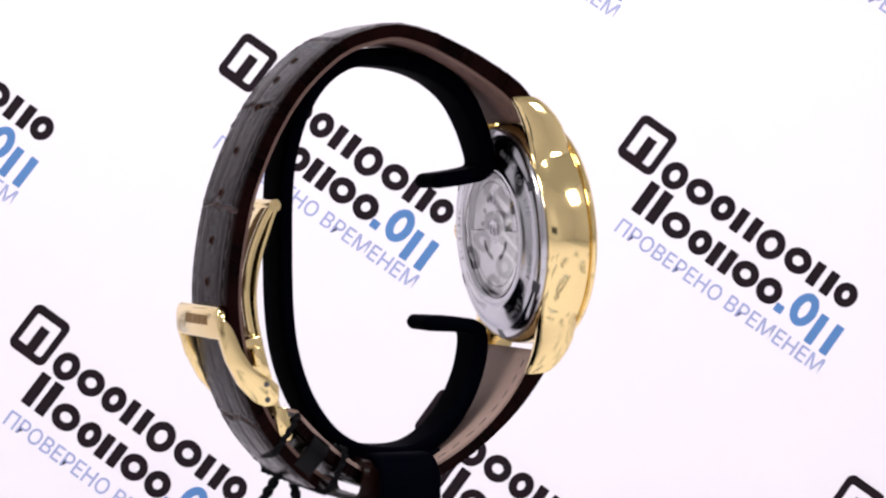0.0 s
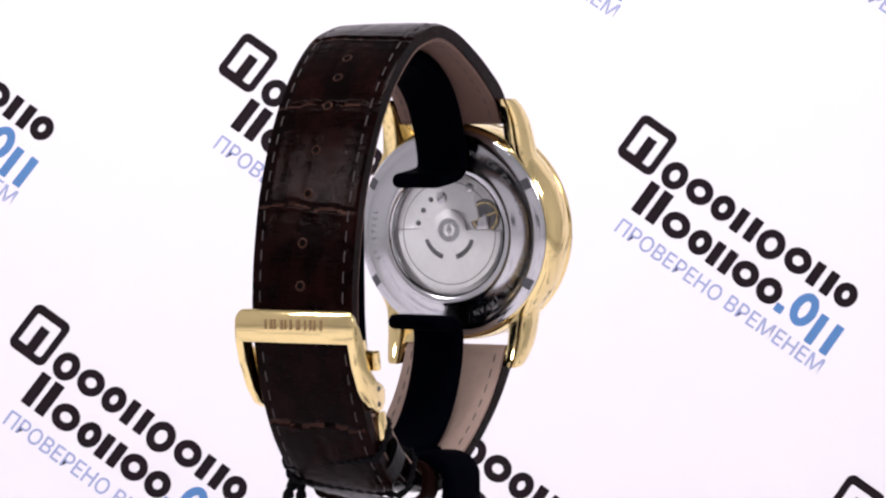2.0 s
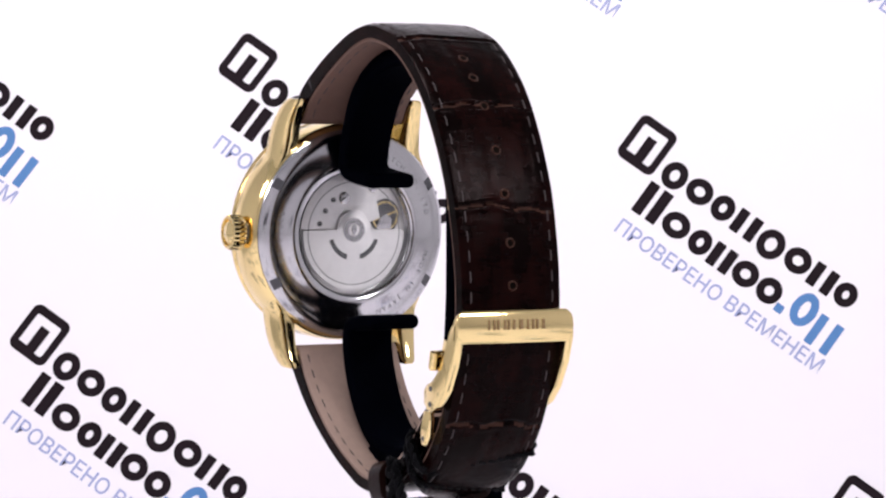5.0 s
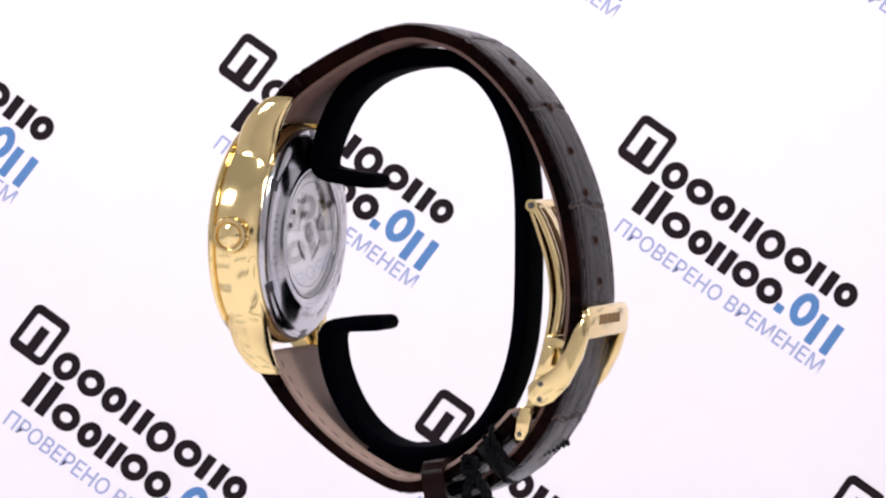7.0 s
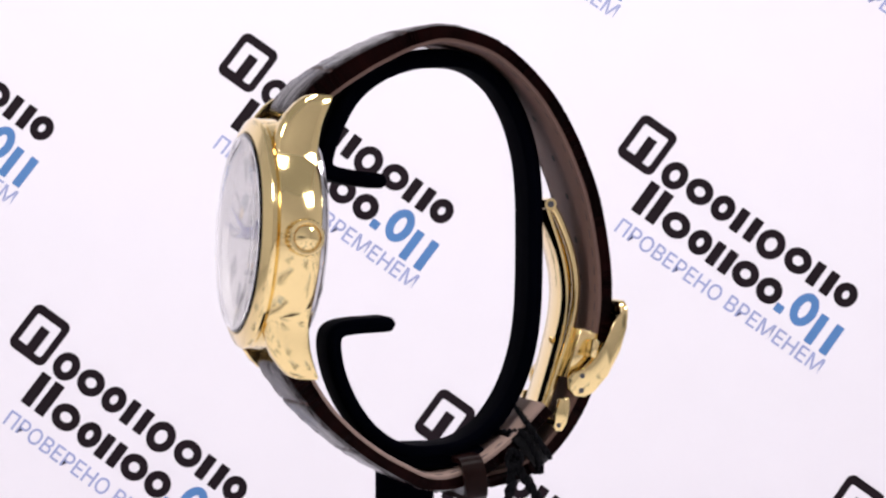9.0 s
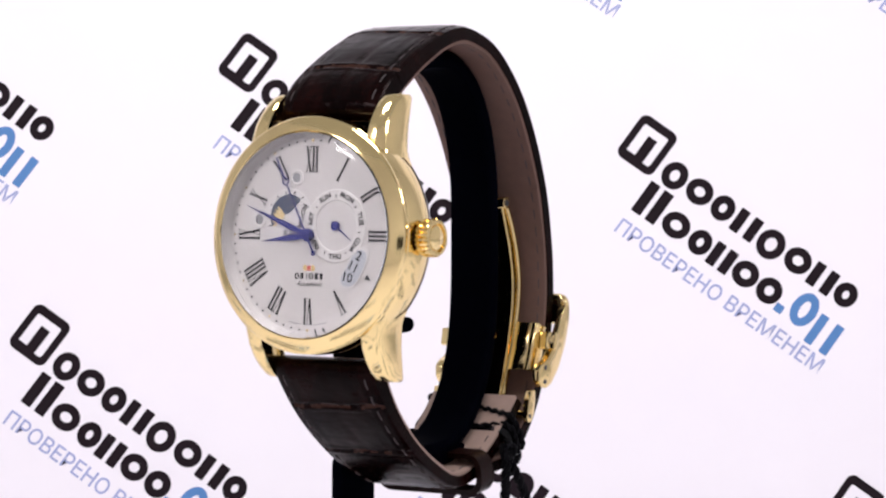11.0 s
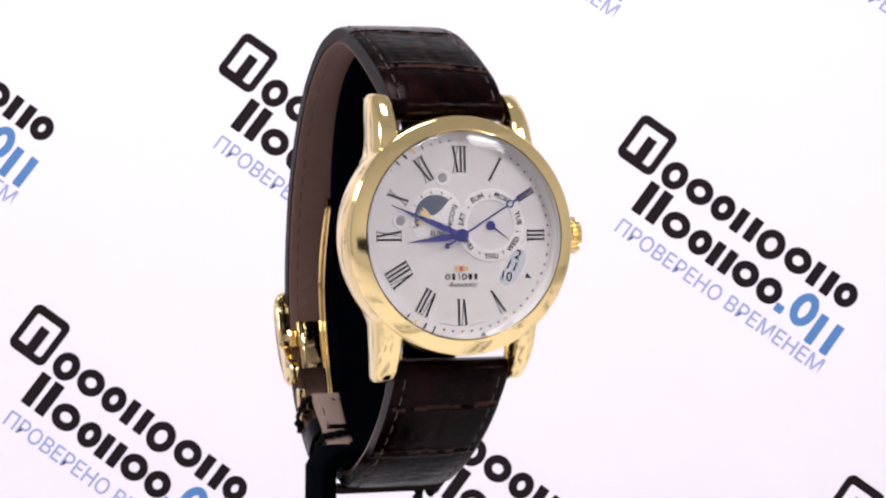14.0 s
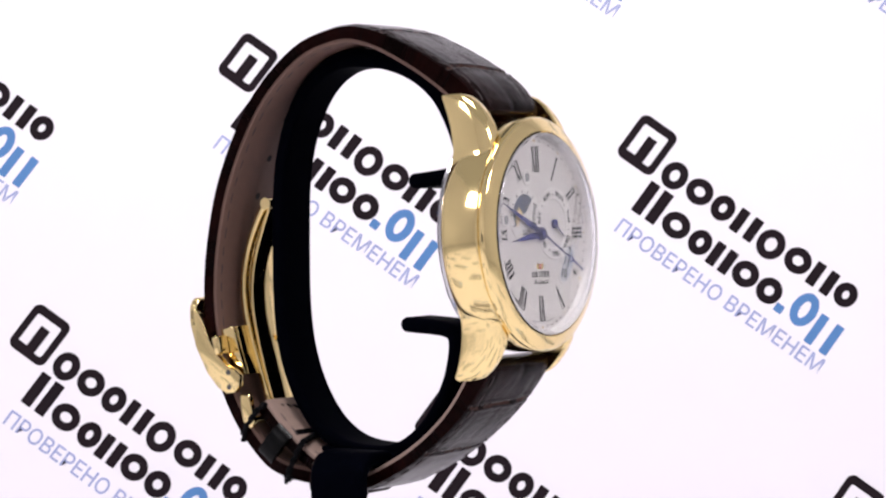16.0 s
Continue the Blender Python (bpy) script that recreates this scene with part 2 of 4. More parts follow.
# unseen tent front with a low slit, dark beyond, added to band the gold's reflections
structure("wall_front", merge([block(-700, 700, -652, -640, TABLE_Z, -25), block(-700, 700, -652, -640, 45, 640), block(-700, -160, -652, -640, -25, 45), block(160, 700, -652, -640, -25, 45)]), TENT, "unseen white tent front with a low slit, added for reflections")
structure("wall_room", block(-700, 700, -912, -900, TABLE_Z - 20, 640), DARK_CLOTH, "unseen dark wall behind the slit, added for a dark reflection")
structure("ceiling", block(-700, 700, -900, -652, 640, 652), DARK_CLOTH, "unseen dark ceiling behind the slit, added to keep light out")

BOARD_LEAN, BOARD_Y = 12.0, 200.0
board = thing("backdrop", "white printed board with rows of repeated black and blue lettering", "backdrop")
board["kind"] = "structure"
board.matrix_basis = pose(0, BOARD_Y * MM, 0, 90 - BOARD_LEAN, 0, 0)
part("sheet", block(-330, 330, -98, 260, -2, 0, 0.4), VINYL, board, "", 30)


def to_board(px, py):
    """A spot on the board, in its own millimetres, from the angle under which the camera sees it."""
    m = look(EYE, AIM)
    way = m.to_3x3() @ Vector(((px - 784) / 5000, (441 - py) / 5000, -1))
    inv = board.matrix_basis.inverted()
    o, d = inv @ Vector(EYE), inv.to_3x3() @ way
    q = o - d * (o.z / d.z)
    return q.x / MM, q.y / MM


# one motif: its origin is the emblem's upper corner, u runs along the line of writing
U0 = Vector(to_board(436, 65))
STEP_A = Vector(to_board(1141, 210)) - U0
STEP_B = Vector(to_board(68, 545)) - U0
K = (Vector(to_board(784, 441)) - Vector(to_board(684, 441))).length / 100


def rounded(x0, y0, x1, y1, r, n=5):
    out = []
    for cx, cy, a0 in ((x1 - r, y1 - r, 0), (x0 + r, y1 - r, 90), (x0 + r, y0 + r, 180), (x1 - r, y0 + r, 270)):
        out += [(cx + r * math.cos(radians(a0 + 90 * k / n)), cy + r * math.sin(radians(a0 + 90 * k / n))) for k in range(n + 1)]
    return out


def ring_outline(outer, inner, z0, z1):
    bm = bmesh.new()
    n = len(outer)
    rows = [[bm.verts.new((x, y, z)) for x, y in o] for o, z in ((outer, z0), (outer, z1), (inner, z1), (inner, z0))]
    for a, b in zip(rows, rows[1:] + rows[:1]):
        for k in range(n):
            bm.faces.new((a[k], a[(k + 1) % n], b[(k + 1) % n], b[k]))
    return bm


def oval(cx, cy, rx, ry, n=24):
    return [(cx + rx * math.cos(2 * math.pi * k / n), cy + ry * math.sin(2 * math.pi * k / n)) for k in range(n)]

# ---- printing on the board ----
TURN = -35.9


def uw(points):
    """Motif units (u along the writing, w down) to the motif's millimetres."""
    return [(u * K, -w * K) for u, w in points]


def motif_meshes():
    z0, z1 = 0.0, 0.06
    # emblem: a rounded frame with a bar and a foot inside it
    emblem = merge([ring_outline(uw(rounded(-7, -9, 70, 83, 14)), uw(rounded(6, 7, 57, 69, 4)), z0, z1),
                    prism(uw(rounded(24, 22, 43, 76, 2)), z0, z1 + 0.01),
                    prism(uw(rounded(4, 65, 42, 79, 2)), z0, z1 + 0.02)])

    def bar(u0, u1, w0, w1):
        return prism(uw(rounded(min(u0, u1), min(w0, w1), max(u0, u1), max(w0, w1), 2)), z0, z1)

    # the shop's name as plain thick rings and pairs of bars in the rhythm of its strokes
    def ringed(u0, u1, w0, w1, s=15):
        c, d = (u0 + u1) / 2, (w0 + w1) / 2
        return ring_outline(uw(oval(c, d, (u1 - u0) / 2, (w1 - w0) / 2)), uw(oval(c, d, (u1 - u0) / 2 - s, (w1 - w0) / 2 - s)), z0, z1)

    def pair(u0, u1, w0, w1, s=18):
        return [bar(u0, u0 + s, w0, w1), bar(u1 - s, u1, w0, w1)]

    dark = ([ringed(80, 127, 28, 80), ringed(131, 181, 28, 76), ringed(185, 228, 28, 76)] + pair(234, 281, 30, 76) + [ringed(287, 338, 28, 84), ringed(343, 393, 28, 76)]
            + pair(398, 445, 30, 76) + [ringed(450, 492, 30, 76)] + pair(75, 124, 85, 150, 20) + [ringed(131, 183, 102, 150), ringed(188, 230, 103, 150)]
            + pair(234, 278, 104, 150) + [ringed(282, 331, 102, 150), ringed(334, 381, 102, 150)])
    blue = [bar(381, 397, 134, 150), ringed(404, 450, 85, 150, 15)] + pair(456, 504, 104, 164, 16)
    slogan = text_bm("ПРОВЕРЕНО ВРЕМЕНЕМ", 40 * K, 0.1, 0, "LEFT", bold=0.008)
    xs = [v.co.x for v in slogan.verts]
    fit = 436 * K / (max(xs) - min(xs))
    moved(slogan, Matrix.Translation((70 * K, -187 * K, 0.03)) @ Matrix.Diagonal((fit, 0.97, 1, 1)))
    return [("emblem", emblem, PRINT_BLACK), ("dark_lettering_shapes", merge(dark), PRINT_BLACK),
            ("blue_lettering_shapes", merge(blue), PRINT_BLUE), ("slogan", slogan, PRINT_LILAC)]


first = [part(n, b, m, board, "", 0) for n, b, m in motif_meshes()]
for i in range(-2, 4):
    for j in range(-2, 4):
        at = U0 + STEP_A * i + STEP_B * j
        if not (-330 < at.x < 330 and -70 < at.y < 235):
            continue
        for ob in first:
            o = ob if (i, j) == (0, 0) else ob.copy()
            if o is not ob:
                scene.collection.objects.link(o)
            o.matrix_basis = Matrix.Translation((at.x * MM, at.y * MM, 0)) @ Matrix.Rotation(radians(TURN), 4, "Z")


# the printed sheet runs on over the table, from the foot of the board to the front of the tent
FOOT_Y = BOARD_Y - 98 * math.sin(radians(BOARD_LEAN)) - 2
floor_sheet = thing("table_sheet", "white printed sheet lying on the table under the stand", "sheet")
floor_sheet["kind"] = "structure"
part("sheet", block(-400, 400, -600, FOOT_Y, TABLE_Z + 0.05, TABLE_Z + 0.3), VINYL, floor_sheet, "", 0)
for i in range(-6, 6):
    for j in range(-4, 9):
        at = U0 + STEP_A * i + STEP_B * j
        if not (-380 < at.x < 340 and -480 < at.y < -108):
            continue
        for ob in first:
            o = ob.copy()
            scene.collection.objects.link(o)
            o.parent = floor_sheet
            o.matrix_basis = Matrix.Translation((at.x * MM, (FOOT_Y + at.y + 98) * MM, (TABLE_Z + 0.31) * MM)) @ Matrix.Rotation(radians(TURN), 4, "Z")


# ---- the wristwatch ----
def pt(px, py, s=9.43):
    return ((px - 716) / s, (441 - py) / s)


watch = thing("wristwatch", "gold-plated wristwatch with white roman-numeral dial on a dark brown leather strap", "watch")
LEAN = 3.2
HEAD_AT = Vector((0, -24.5, 2.9))
cl, sl = math.cos(radians(LEAN)), math.sin(radians(LEAN))
HEAD = Matrix(((1, 0, 0, 0), (0, sl, -cl, HEAD_AT.y * MM), (0, cl, sl, HEAD_AT.z * MM), (0, 0, 0, 1)))


def head_part(name, bm, material, label="", smooth=35):
    ob = part(name, bm, material, watch, label, smooth)
    ob.matrix_basis = HEAD
    return ob


def lug(sx, sy):
    secs = []
    for y, xi, xo, zb, zt in ((9.5, 16.6, 17.6, -3.4, 4.1), (11, 15.6, 17.0, -3.45, 4.2), (13, 14.1, 16.25, -3.55, 4.3), (14.6, 12.2, 15.6, -3.6, 4.35), (15.6, 11.5, 15.35, -3.6, 4.35), (17.5, 11.15, 15.15, -3.8, 4.2), (20, 11.15, 14.95, -4.2, 3.5),
                              (22, 11.15, 14.75, -4.8, 2.4), (24, 11.15, 14.4, -5.6, 0.8), (25.2, 11.2, 14.05, -6.2, -0.6), (25.8, 11.5, 13.6, -6.2, -1.8)):
        k = min(1.0, (xo - xi) / 3.4)
        a, b = 1.2 * k, 0.75 * k
        ring = ((xi + a, zb), (xo - b, zb), (xo - b * .3, zb + b * .3), (xo, zb + b), (xo, zt - 2.6 * k), (xo - .12 * k, zt - 1.7 * k), (xo - .45 * k, zt - .95 * k),
                (xo - 1.0 * k, zt - .4 * k), (xo - 1.7 * k, zt - .1 * k), (xo - 2.2 * k, zt), (xi + .35 * k, zt), (xi, zt - .35 * k), (xi, zb + a), (xi + .3 * a, zb + .3 * a))
        secs.append([(x * sx, y * sy, z) for x, z in ring])
    return loft(secs)


case = head_part("case", lathe([(16, -3.8), (20.1, -3.8), (20.7, -3.2), (21.1, -1.8), (21.35, 0.3), (21.4, 2.4), (21.2, 4.0), (20.7, 4.5), (19.05, 4.5), (19.05, 3.15), (16, 3.15)], 128), GOLD, "polished gold-plated case middle")
for sx in (1, -1):
    for sy in (1, -1):
        ob = part("lug", lug(sx, sy), GOLD, case)
head_part("bezel", lathe([(18.4, 4.55), (21.0, 4.55), (21.3, 4.75), (21.35, 5.25), (21.15, 5.6), (20.9, 5.78), (18.95, 6.72), (18.7, 6.8), (18.48, 6.6), (18.4, 5.2)], 160), GOLD, "stepped polished gold bezel")
head_part("flange", lathe([(18.36, 5.95), (18.36, 3.6), (17.7, 3.6), (17.7, 4.35), (17.85, 4.7), (17.95, 4.7), (18.1, 5.2), (18.2, 5.2), (18.28, 5.95)], 128), DIAL_RING, "silver inner flange")
crystal = head_part("crystal", lathe([(0.001, 7.0), (7, 6.95), (14, 6.7), (17.3, 6.4), (18.0, 6.1), (18.36, 6.1), (18.36, 6.95), (18.1, 7.2), (17.5, 7.4), (14, 7.75), (7, 8.0), (0.001, 8.05)], 96, closed=False), GLASS, "slightly domed clear glass")
crystal.visible_shadow = False


def crown():
    bm = lathe([(0.001, 21.8), (2.6, 21.8), (3.35, 21.9), (3.4, 22.1), (3.4, 24.0), (3.15, 24.4), (2.75, 24.5), (2.6, 24.45), (2.45, 23.9), (2.3, 23.9), (2.15, 24.25), (1.5, 24.6), (0.001, 24.75)], 72, closed=False)
    for v in bm.verts:
        if math.hypot(v.co.x, v.co.y) > 3.2 and (round(math.atan2(v.co.y, v.co.x) / (2 * math.pi / 72)) // 1) % 3 == 0:
            v.co.x *= 0.86
            v.co.y *= 0.86
    return moved(bm, Matrix.Rotation(radians(90), 4, "Y"))


head_part("crown", crown(), GOLD, "fluted gold winding crown")
# tube coloured dark to stand for the shadow in the gap behind the crown
head_part("shaded_crown_tube", moved(lathe([(0.001, 20.0), (2.2, 20.0), (2.2, 22.0), (0.001, 22.0)], 24, closed=False), Matrix.Rotation(radians(90), 4, "Y")), DARK_STEEL)

# dial and what is printed on it
DZ = 4.20
dial = head_part("dial", lathe([(0.001, DZ - 1.0), (18.3, DZ - 1.0), (18.3, DZ), (0.001, DZ)], 96, closed=False), DIAL, "silvery white sunray dial")


def on_dial(name, bm, material, label="", smooth=0):
    return part(name, bm, material, dial, label, smooth)


def quad(a, b, wa, wb):
    """A stroke from a to b, of widths wa and wb."""
    a, b = Vector(a), Vector(b)
    d = (b - a).normalized()
    n = Vector((-d.y, d.x))
    return [tuple(a - n * wa / 2), tuple(b - n * wb / 2), tuple(b + n * wb / 2), tuple(a + n * wa / 2)]


def numeral(word, h):
    adv = {"I": 0.75, "V": 1.25, "X": 1.30}
    total = sum(adv[c] for c in word)
    x, bms = -total / 2, []
    z = DZ + 0.05
    for k, c in enumerate(word):
        w = adv[c]
        m = x + w / 2
        dz = 0.004 * k
        if c == "I":
            bms.append(prism(quad((m, -h / 2), (m, h / 2), 0.42, 0.42), DZ, z + dz))
            ends = ((m, -h / 2, 0.8), (m, h / 2, 0.8))
        elif c == "V":
            bms += [prism(quad((m - 0.42, h / 2), (m + 0.05, -h / 2), 0.42, 0.42), DZ, z + dz), prism(quad((m + 0.45, h / 2), (m + 0.08, -h / 2), 0.14, 0.14), DZ, z + dz + 0.002)]
            ends = ((m - 0.42, h / 2, 0.75), (m + 0.45, h / 2, 0.6))
        else:
            bms += [prism(quad((m - 0.42, h / 2), (m + 0.42, -h / 2), 0.42, 0.42), DZ, z + dz), prism(quad((m + 0.42, h / 2), (m - 0.42, -h / 2), 0.14, 0.14), DZ, z + dz + 0.002)]
            ends = ((m - 0.42, h / 2, 0.7), (m + 0.42, h / 2, 0.6), (m - 0.42, -h / 2, 0.6), (m + 0.42, -h / 2, 0.7))
        for ex, ey, ew in ends:
            bms.append(prism([(ex - ew / 2, ey - 0.06), (ex + ew / 2, ey - 0.06), (ex + ew / 2, ey + 0.06), (ex - ew / 2, ey + 0.06)], DZ, z + dz + 0.003))
        x += w
    return merge(bms)


for hour, word in ((1, "I"), (2, "II"), (3, "III"), (5, "V"), (6, "VI"), (7, "VII"), (8, "VIII"), (9, "IX"), (10, "X"), (11, "XI"), (12, "XII")):
    h = 3.3 if hour in (2, 3) else (3.9 if hour == 10 else 4.6)
    r = 14.5 if hour in (2, 3) else 13.6
    on_dial("numeral", moved(numeral(word, h), flat(-30 * hour) @ Matrix.Translation((0, r, 0))), INK)
for k in range(60):
    a = radians(6 * k)
    big = k % 5 == 0
    on_dial("minute_dot", moved(prism(oval(0, 0, 0.25 if big else 0.21, 0.25 if big else 0.21, 8), DZ, DZ + 0.03), Matrix.Translation((17.0 * math.sin(a), 17.0 * math.cos(a), 0))), GOLD_SATIN if big else INK)
on_dial("minute_ring", lathe([(17.4, DZ), (17.66, DZ), (17.66, DZ + 0.12), (17.4, DZ + 0.12)], 120), DIAL_RING)
on_dial("pointer_mark", moved(prism([(-0.5, -0.65), (0.5, -0.65), (0, 0.65)], DZ, DZ + 0.06), flat(-120) @ Matrix.Translation((0, 15.0, 0)) @ flat(0)), INK)


def around(words, cx, cy, r, start, step, size, name):
    """Short words set round a small ring; those in its lower half stand upright."""
    for k, w in enumerate(words):
        on_dial(name, moved(text_bm(w, size, 0.04, spacing=1.08, bold=0.025), flat(-(start + step * k), cx, cy, DZ + 0.20) @ Matrix.Translation((0, r, 0)) @ flat(180 if 100 < start + step * k < 260 else 0)), INK)


# day ring
DX, DY = 5.7, 1.75
on_dial("day_ring", moved(lathe([(4.45, DZ), (6.55, DZ), (6.6, DZ + 0.06), (6.4, DZ + 0.16), (4.65, DZ + 0.16), (4.45, DZ + 0.06)], 72), Matrix.Translation((DX, DY, 0))), DIAL_RING, "raised ring with the days of the week")
around(["MON", "TUE", "WED", "THU", "FRI", "SAT", "SUN"], DX, DY, 5.5, 25, 360 / 7, 1.3, "day_name")
for k in range(7):
    on_dial("day_mark", moved(prism([(-0.13, 0), (0, -0.38), (0.13, 0), (0, 0.38)], DZ + 0.16, DZ + 0.20), flat(-(25 + (k + 0.5) * 360 / 7), DX, DY) @ Matrix.Translation((0, 5.3, 0))), INK)
# sun and moon ring
SX, SY = -4.75, 3.25
on_dial("moon_ring", moved(lathe([(0.001, DZ), (5.1, DZ), (5.15, DZ + 0.1), (4.95, DZ + 0.15), (0.001, DZ + 0.15)], 72, closed=False), Matrix.Translation((SX, SY, 0))), DIAL_RING, "raised sun and moon display")


def sector(a0, a1, r, inner):
    return [(r * math.cos(radians(a0 + (a1 - a0) * k / 18)), r * math.sin(radians(a0 + (a1 - a0) * k / 18))) for k in range(19)] + inner


on_dial("night_disc", moved(prism(sector(50, 206, 4.05, [(-2.4, -0.9), (-1.1, -0.3), (-0.85, 0.35), (0.0, 0.6), (1.0, 1.3)]), DZ + 0.15, DZ + 0.18), Matrix.Translation((SX, SY, 0))), DISC_BLUE, "dark blue night disc with stars")
rays = []
for k in range(13):
    a = radians(118 + 92 * k / 12)
    r = 3.1 if k % 2 else 2.2
    rays.append((-0.75 + r * math.cos(a), -0.55 + r * math.sin(a)))
on_dial("sun_print", moved(prism(rays + [(-2.3, -0.85), (-1.1, -0.25), (-0.85, 0.35)], DZ + 0.18, DZ + 0.20), Matrix.Translation((SX, SY, 0))), DISC_SUN, "yellow sun print with rays")
for sx, sy in ((0.3, 3.2), (1.2, 2.7), (1.8, 3.2), (0.9, 1.9), (-0.6, 2.6), (0.2, 1.6), (-0.3, 3.6)):
    on_dial("star", moved(prism(oval(sx, sy, 0.1, 0.1, 6), DZ + 0.18, DZ + 0.21), Matrix.Translation((SX, SY, 0))), DISC_SUN)
for w, x, y, a in (("SUN", 0.2, -2.9, 0), ("MOON", 3.1, 0.2, 75)):
    on_dial("display_word", moved(text_bm(w, 1.3, 0.03, spacing=1.1, bold=0.025), flat(a, SX + x, SY + y, DZ + 0.17)), INK)
for k in range(9):
    a = -112 + k * 25.5
    on_dial("hour_mark", moved(prism([(-0.15, 0), (0, -0.34), (0.15, 0), (0, 0.34)], DZ + 0.15, DZ + 0.19), flat(-a, SX, SY) @ Matrix.Translation((0, 4.5, 0))), INK)
for x, y in ((-3.3, 10.3), (-11.4, 2.7)):
    on_dial("jewel_eye", moved(lathe([(0.9, DZ), (1.5, DZ), (1.5, DZ + 0.12), (1.2, DZ + 0.18), (0.9, DZ + 0.12)], 32), Matrix.Translation((x, y, 0))), DIAL_RING)
    part("screw", moved(merge([lathe([(0.001, DZ), (0.85, DZ), (0.85, DZ + 0.1), (0.001, DZ + 0.12)], 24, closed=False), block(-0.8, 0.8, -0.12, 0.12, DZ + 0.1, DZ + 0.14)]), flat(35, x, y)), ENGRAVE, dial)
# date opening
DATE_DISC = mat("pale_date_disc", (0.34, 0.35, 0.39), 0.5, var=0.03, scale=500)
win = [(9.3, -9.25), (8.3, -9.5), (7.3, -9.2), (6.7, -8.5), (6.7, -7.7), (7.2, -6.9), (8.4, -5.2), (9.3, -3.4), (9.8, -2.5), (10.6, -2.0), (11.7, -1.95), (12.5, -2.3), (12.9, -3.1), (12.8, -4.2), (12.3, -5.6), (11.2, -7.5), (10.3, -8.7)]
on_dial("date_frame", prism(win, DZ, DZ + 0.12, 0.05), DIAL_RING, "bevelled frame of the curved date opening")
on_dial("date_disc", prism([(x * 0.88 + 9.75 * 0.12, y * 0.88 - 5.9 * 0.12) for x, y in win], DZ + 0.12, DZ + 0.14), DATE_DISC)
for w, x, y, a in (("2", 10.9, -3.6, -25), ("11", 9.7, -5.5, -25), ("10", 8.5, -7.35, -12)):
    on_dial("date_number", moved(text_bm(w, 2.4, 0.03, bold=0.015), flat(a, x, y, DZ + 0.16)), INK)
# maker's mark as plain shapes, and the word under it
on_dial("emblem", merge([prism(rounded(-0.35, -6.35, 0.35, -5.4, 0.1), DZ, DZ + 0.05)]), RED)
for s in (-1, 1):
    on_dial("emblem_wing", prism([(s * 0.5, -6.4), (s * 1.2, -6.3), (s * 1.35, -5.7), (s * 0.9, -5.2), (s * 0.5, -5.5)], DZ, DZ + 0.05), GOLD_SATIN)
for k, w in enumerate((0.85, 0.8, 0.35, 0.75, 0.9, 0.8)):
    x = -2.65 + k * 1.06
    on_dial("brand_bar", prism(rounded(x - w / 2 + (0.2 if k else 0), -7.85, x + w / 2, -6.75, 0.1, 2), DZ, DZ + 0.05) if k not in (0, 3) else ring_outline(oval(x, -7.3, 0.5, 0.55), oval(x, -7.3, 0.25, 0.36), DZ, DZ + 0.05), INK)
on_dial("dial_word", moved(text_bm("Automatic", 1.3, 0.03, 0.4), flat(0, 0.1, -8.7, DZ + 0.02)), INK)
for s in (-1, 1):
    for k in range(5):
        a = radians(180 + s * (6 + k * 2.1))
        on_dial("small_print_bar", moved(block(-0.22, 0.22, -0.1, 0.1, DZ, DZ + 0.02), flat(-math.degrees(a) + 180, 16.0 * math.sin(a), 16.0 * math.cos(a))), ENGRAVE)


# hands
def leaf_hand(length, wide, tail, z, t=0.14):
    out = [(-0.18, -tail), (0.18, -tail), (0.45, 0.8), (wide / 2, length * 0.30), (wide / 2 * 0.8, length * 0.45), (0.12, length * 0.85), (0.03, length), (-0.03, length), (-0.12, length * 0.85), (-wide / 2 * 0.8, length * 0.45), (-wide / 2, length * 0.30), (-0.45, 0.8)]
    return merge([prism(out, z, z + t, 0.03), lathe([(0.001, z - 0.1), (1.2, z - 0.1), (1.2, z + t + 0.05), (0.001, z + t + 0.05)], 32, closed=False)])


def hand(name, bm, at=(0, 0), turn=0.0, label=""):
    ob = head_part(name, bm, BLUE, label)
    ob.matrix_basis = HEAD @ Matrix.Translation((at[0] * MM, at[1] * MM, 0)) @ Matrix.Rotation(radians(-turn), 4, "Z")
    return ob


hour_hand = hand("hour_hand", leaf_hand(10.4, 1.25, 0, DZ + 0.45), turn=263.4, label="blued leaf-shaped hour hand")
minute_hand = hand("minute_hand", leaf_hand(14.6, 1.15, 0, DZ + 0.75), turn=291.8, label="blued leaf-shaped minute hand")
sz = DZ + 1.1
second_hand = hand("second_hand", merge([prism(quad((0, -3.2), (0, 10.1), 0.40, 0.28), sz, sz + 0.1), prism(quad((0, 11.4), (0, 15.6), 0.42, 0.3), sz, sz + 0.1),
                                         ring_outline(oval(0, 10.75, 0.72, 0.72), oval(0, 10.75, 0.48, 0.48), sz, sz + 0.1),
                                         lathe([(0.001, sz - 0.1), (0.85, sz - 0.1), (0.85, sz + 0.2), (0.001, sz + 0.25)], 32, closed=False),
                                         prism(oval(0, -3.6, 0.5, 0.5), sz, sz + 0.1)]), label="thin blued second hand with a ring")
hand("day_hand", merge([prism(quad((0, -0.5), (0, 4.2), 0.45, 0.12), DZ + 0.3, DZ + 0.4), lathe([(0.001, DZ + 0.1), (0.85, DZ + 0.1), (0.85, DZ + 0.5), (0.001, DZ + 0.52)], 24, closed=False)]), (DX, DY), 126, "small blued day hand")

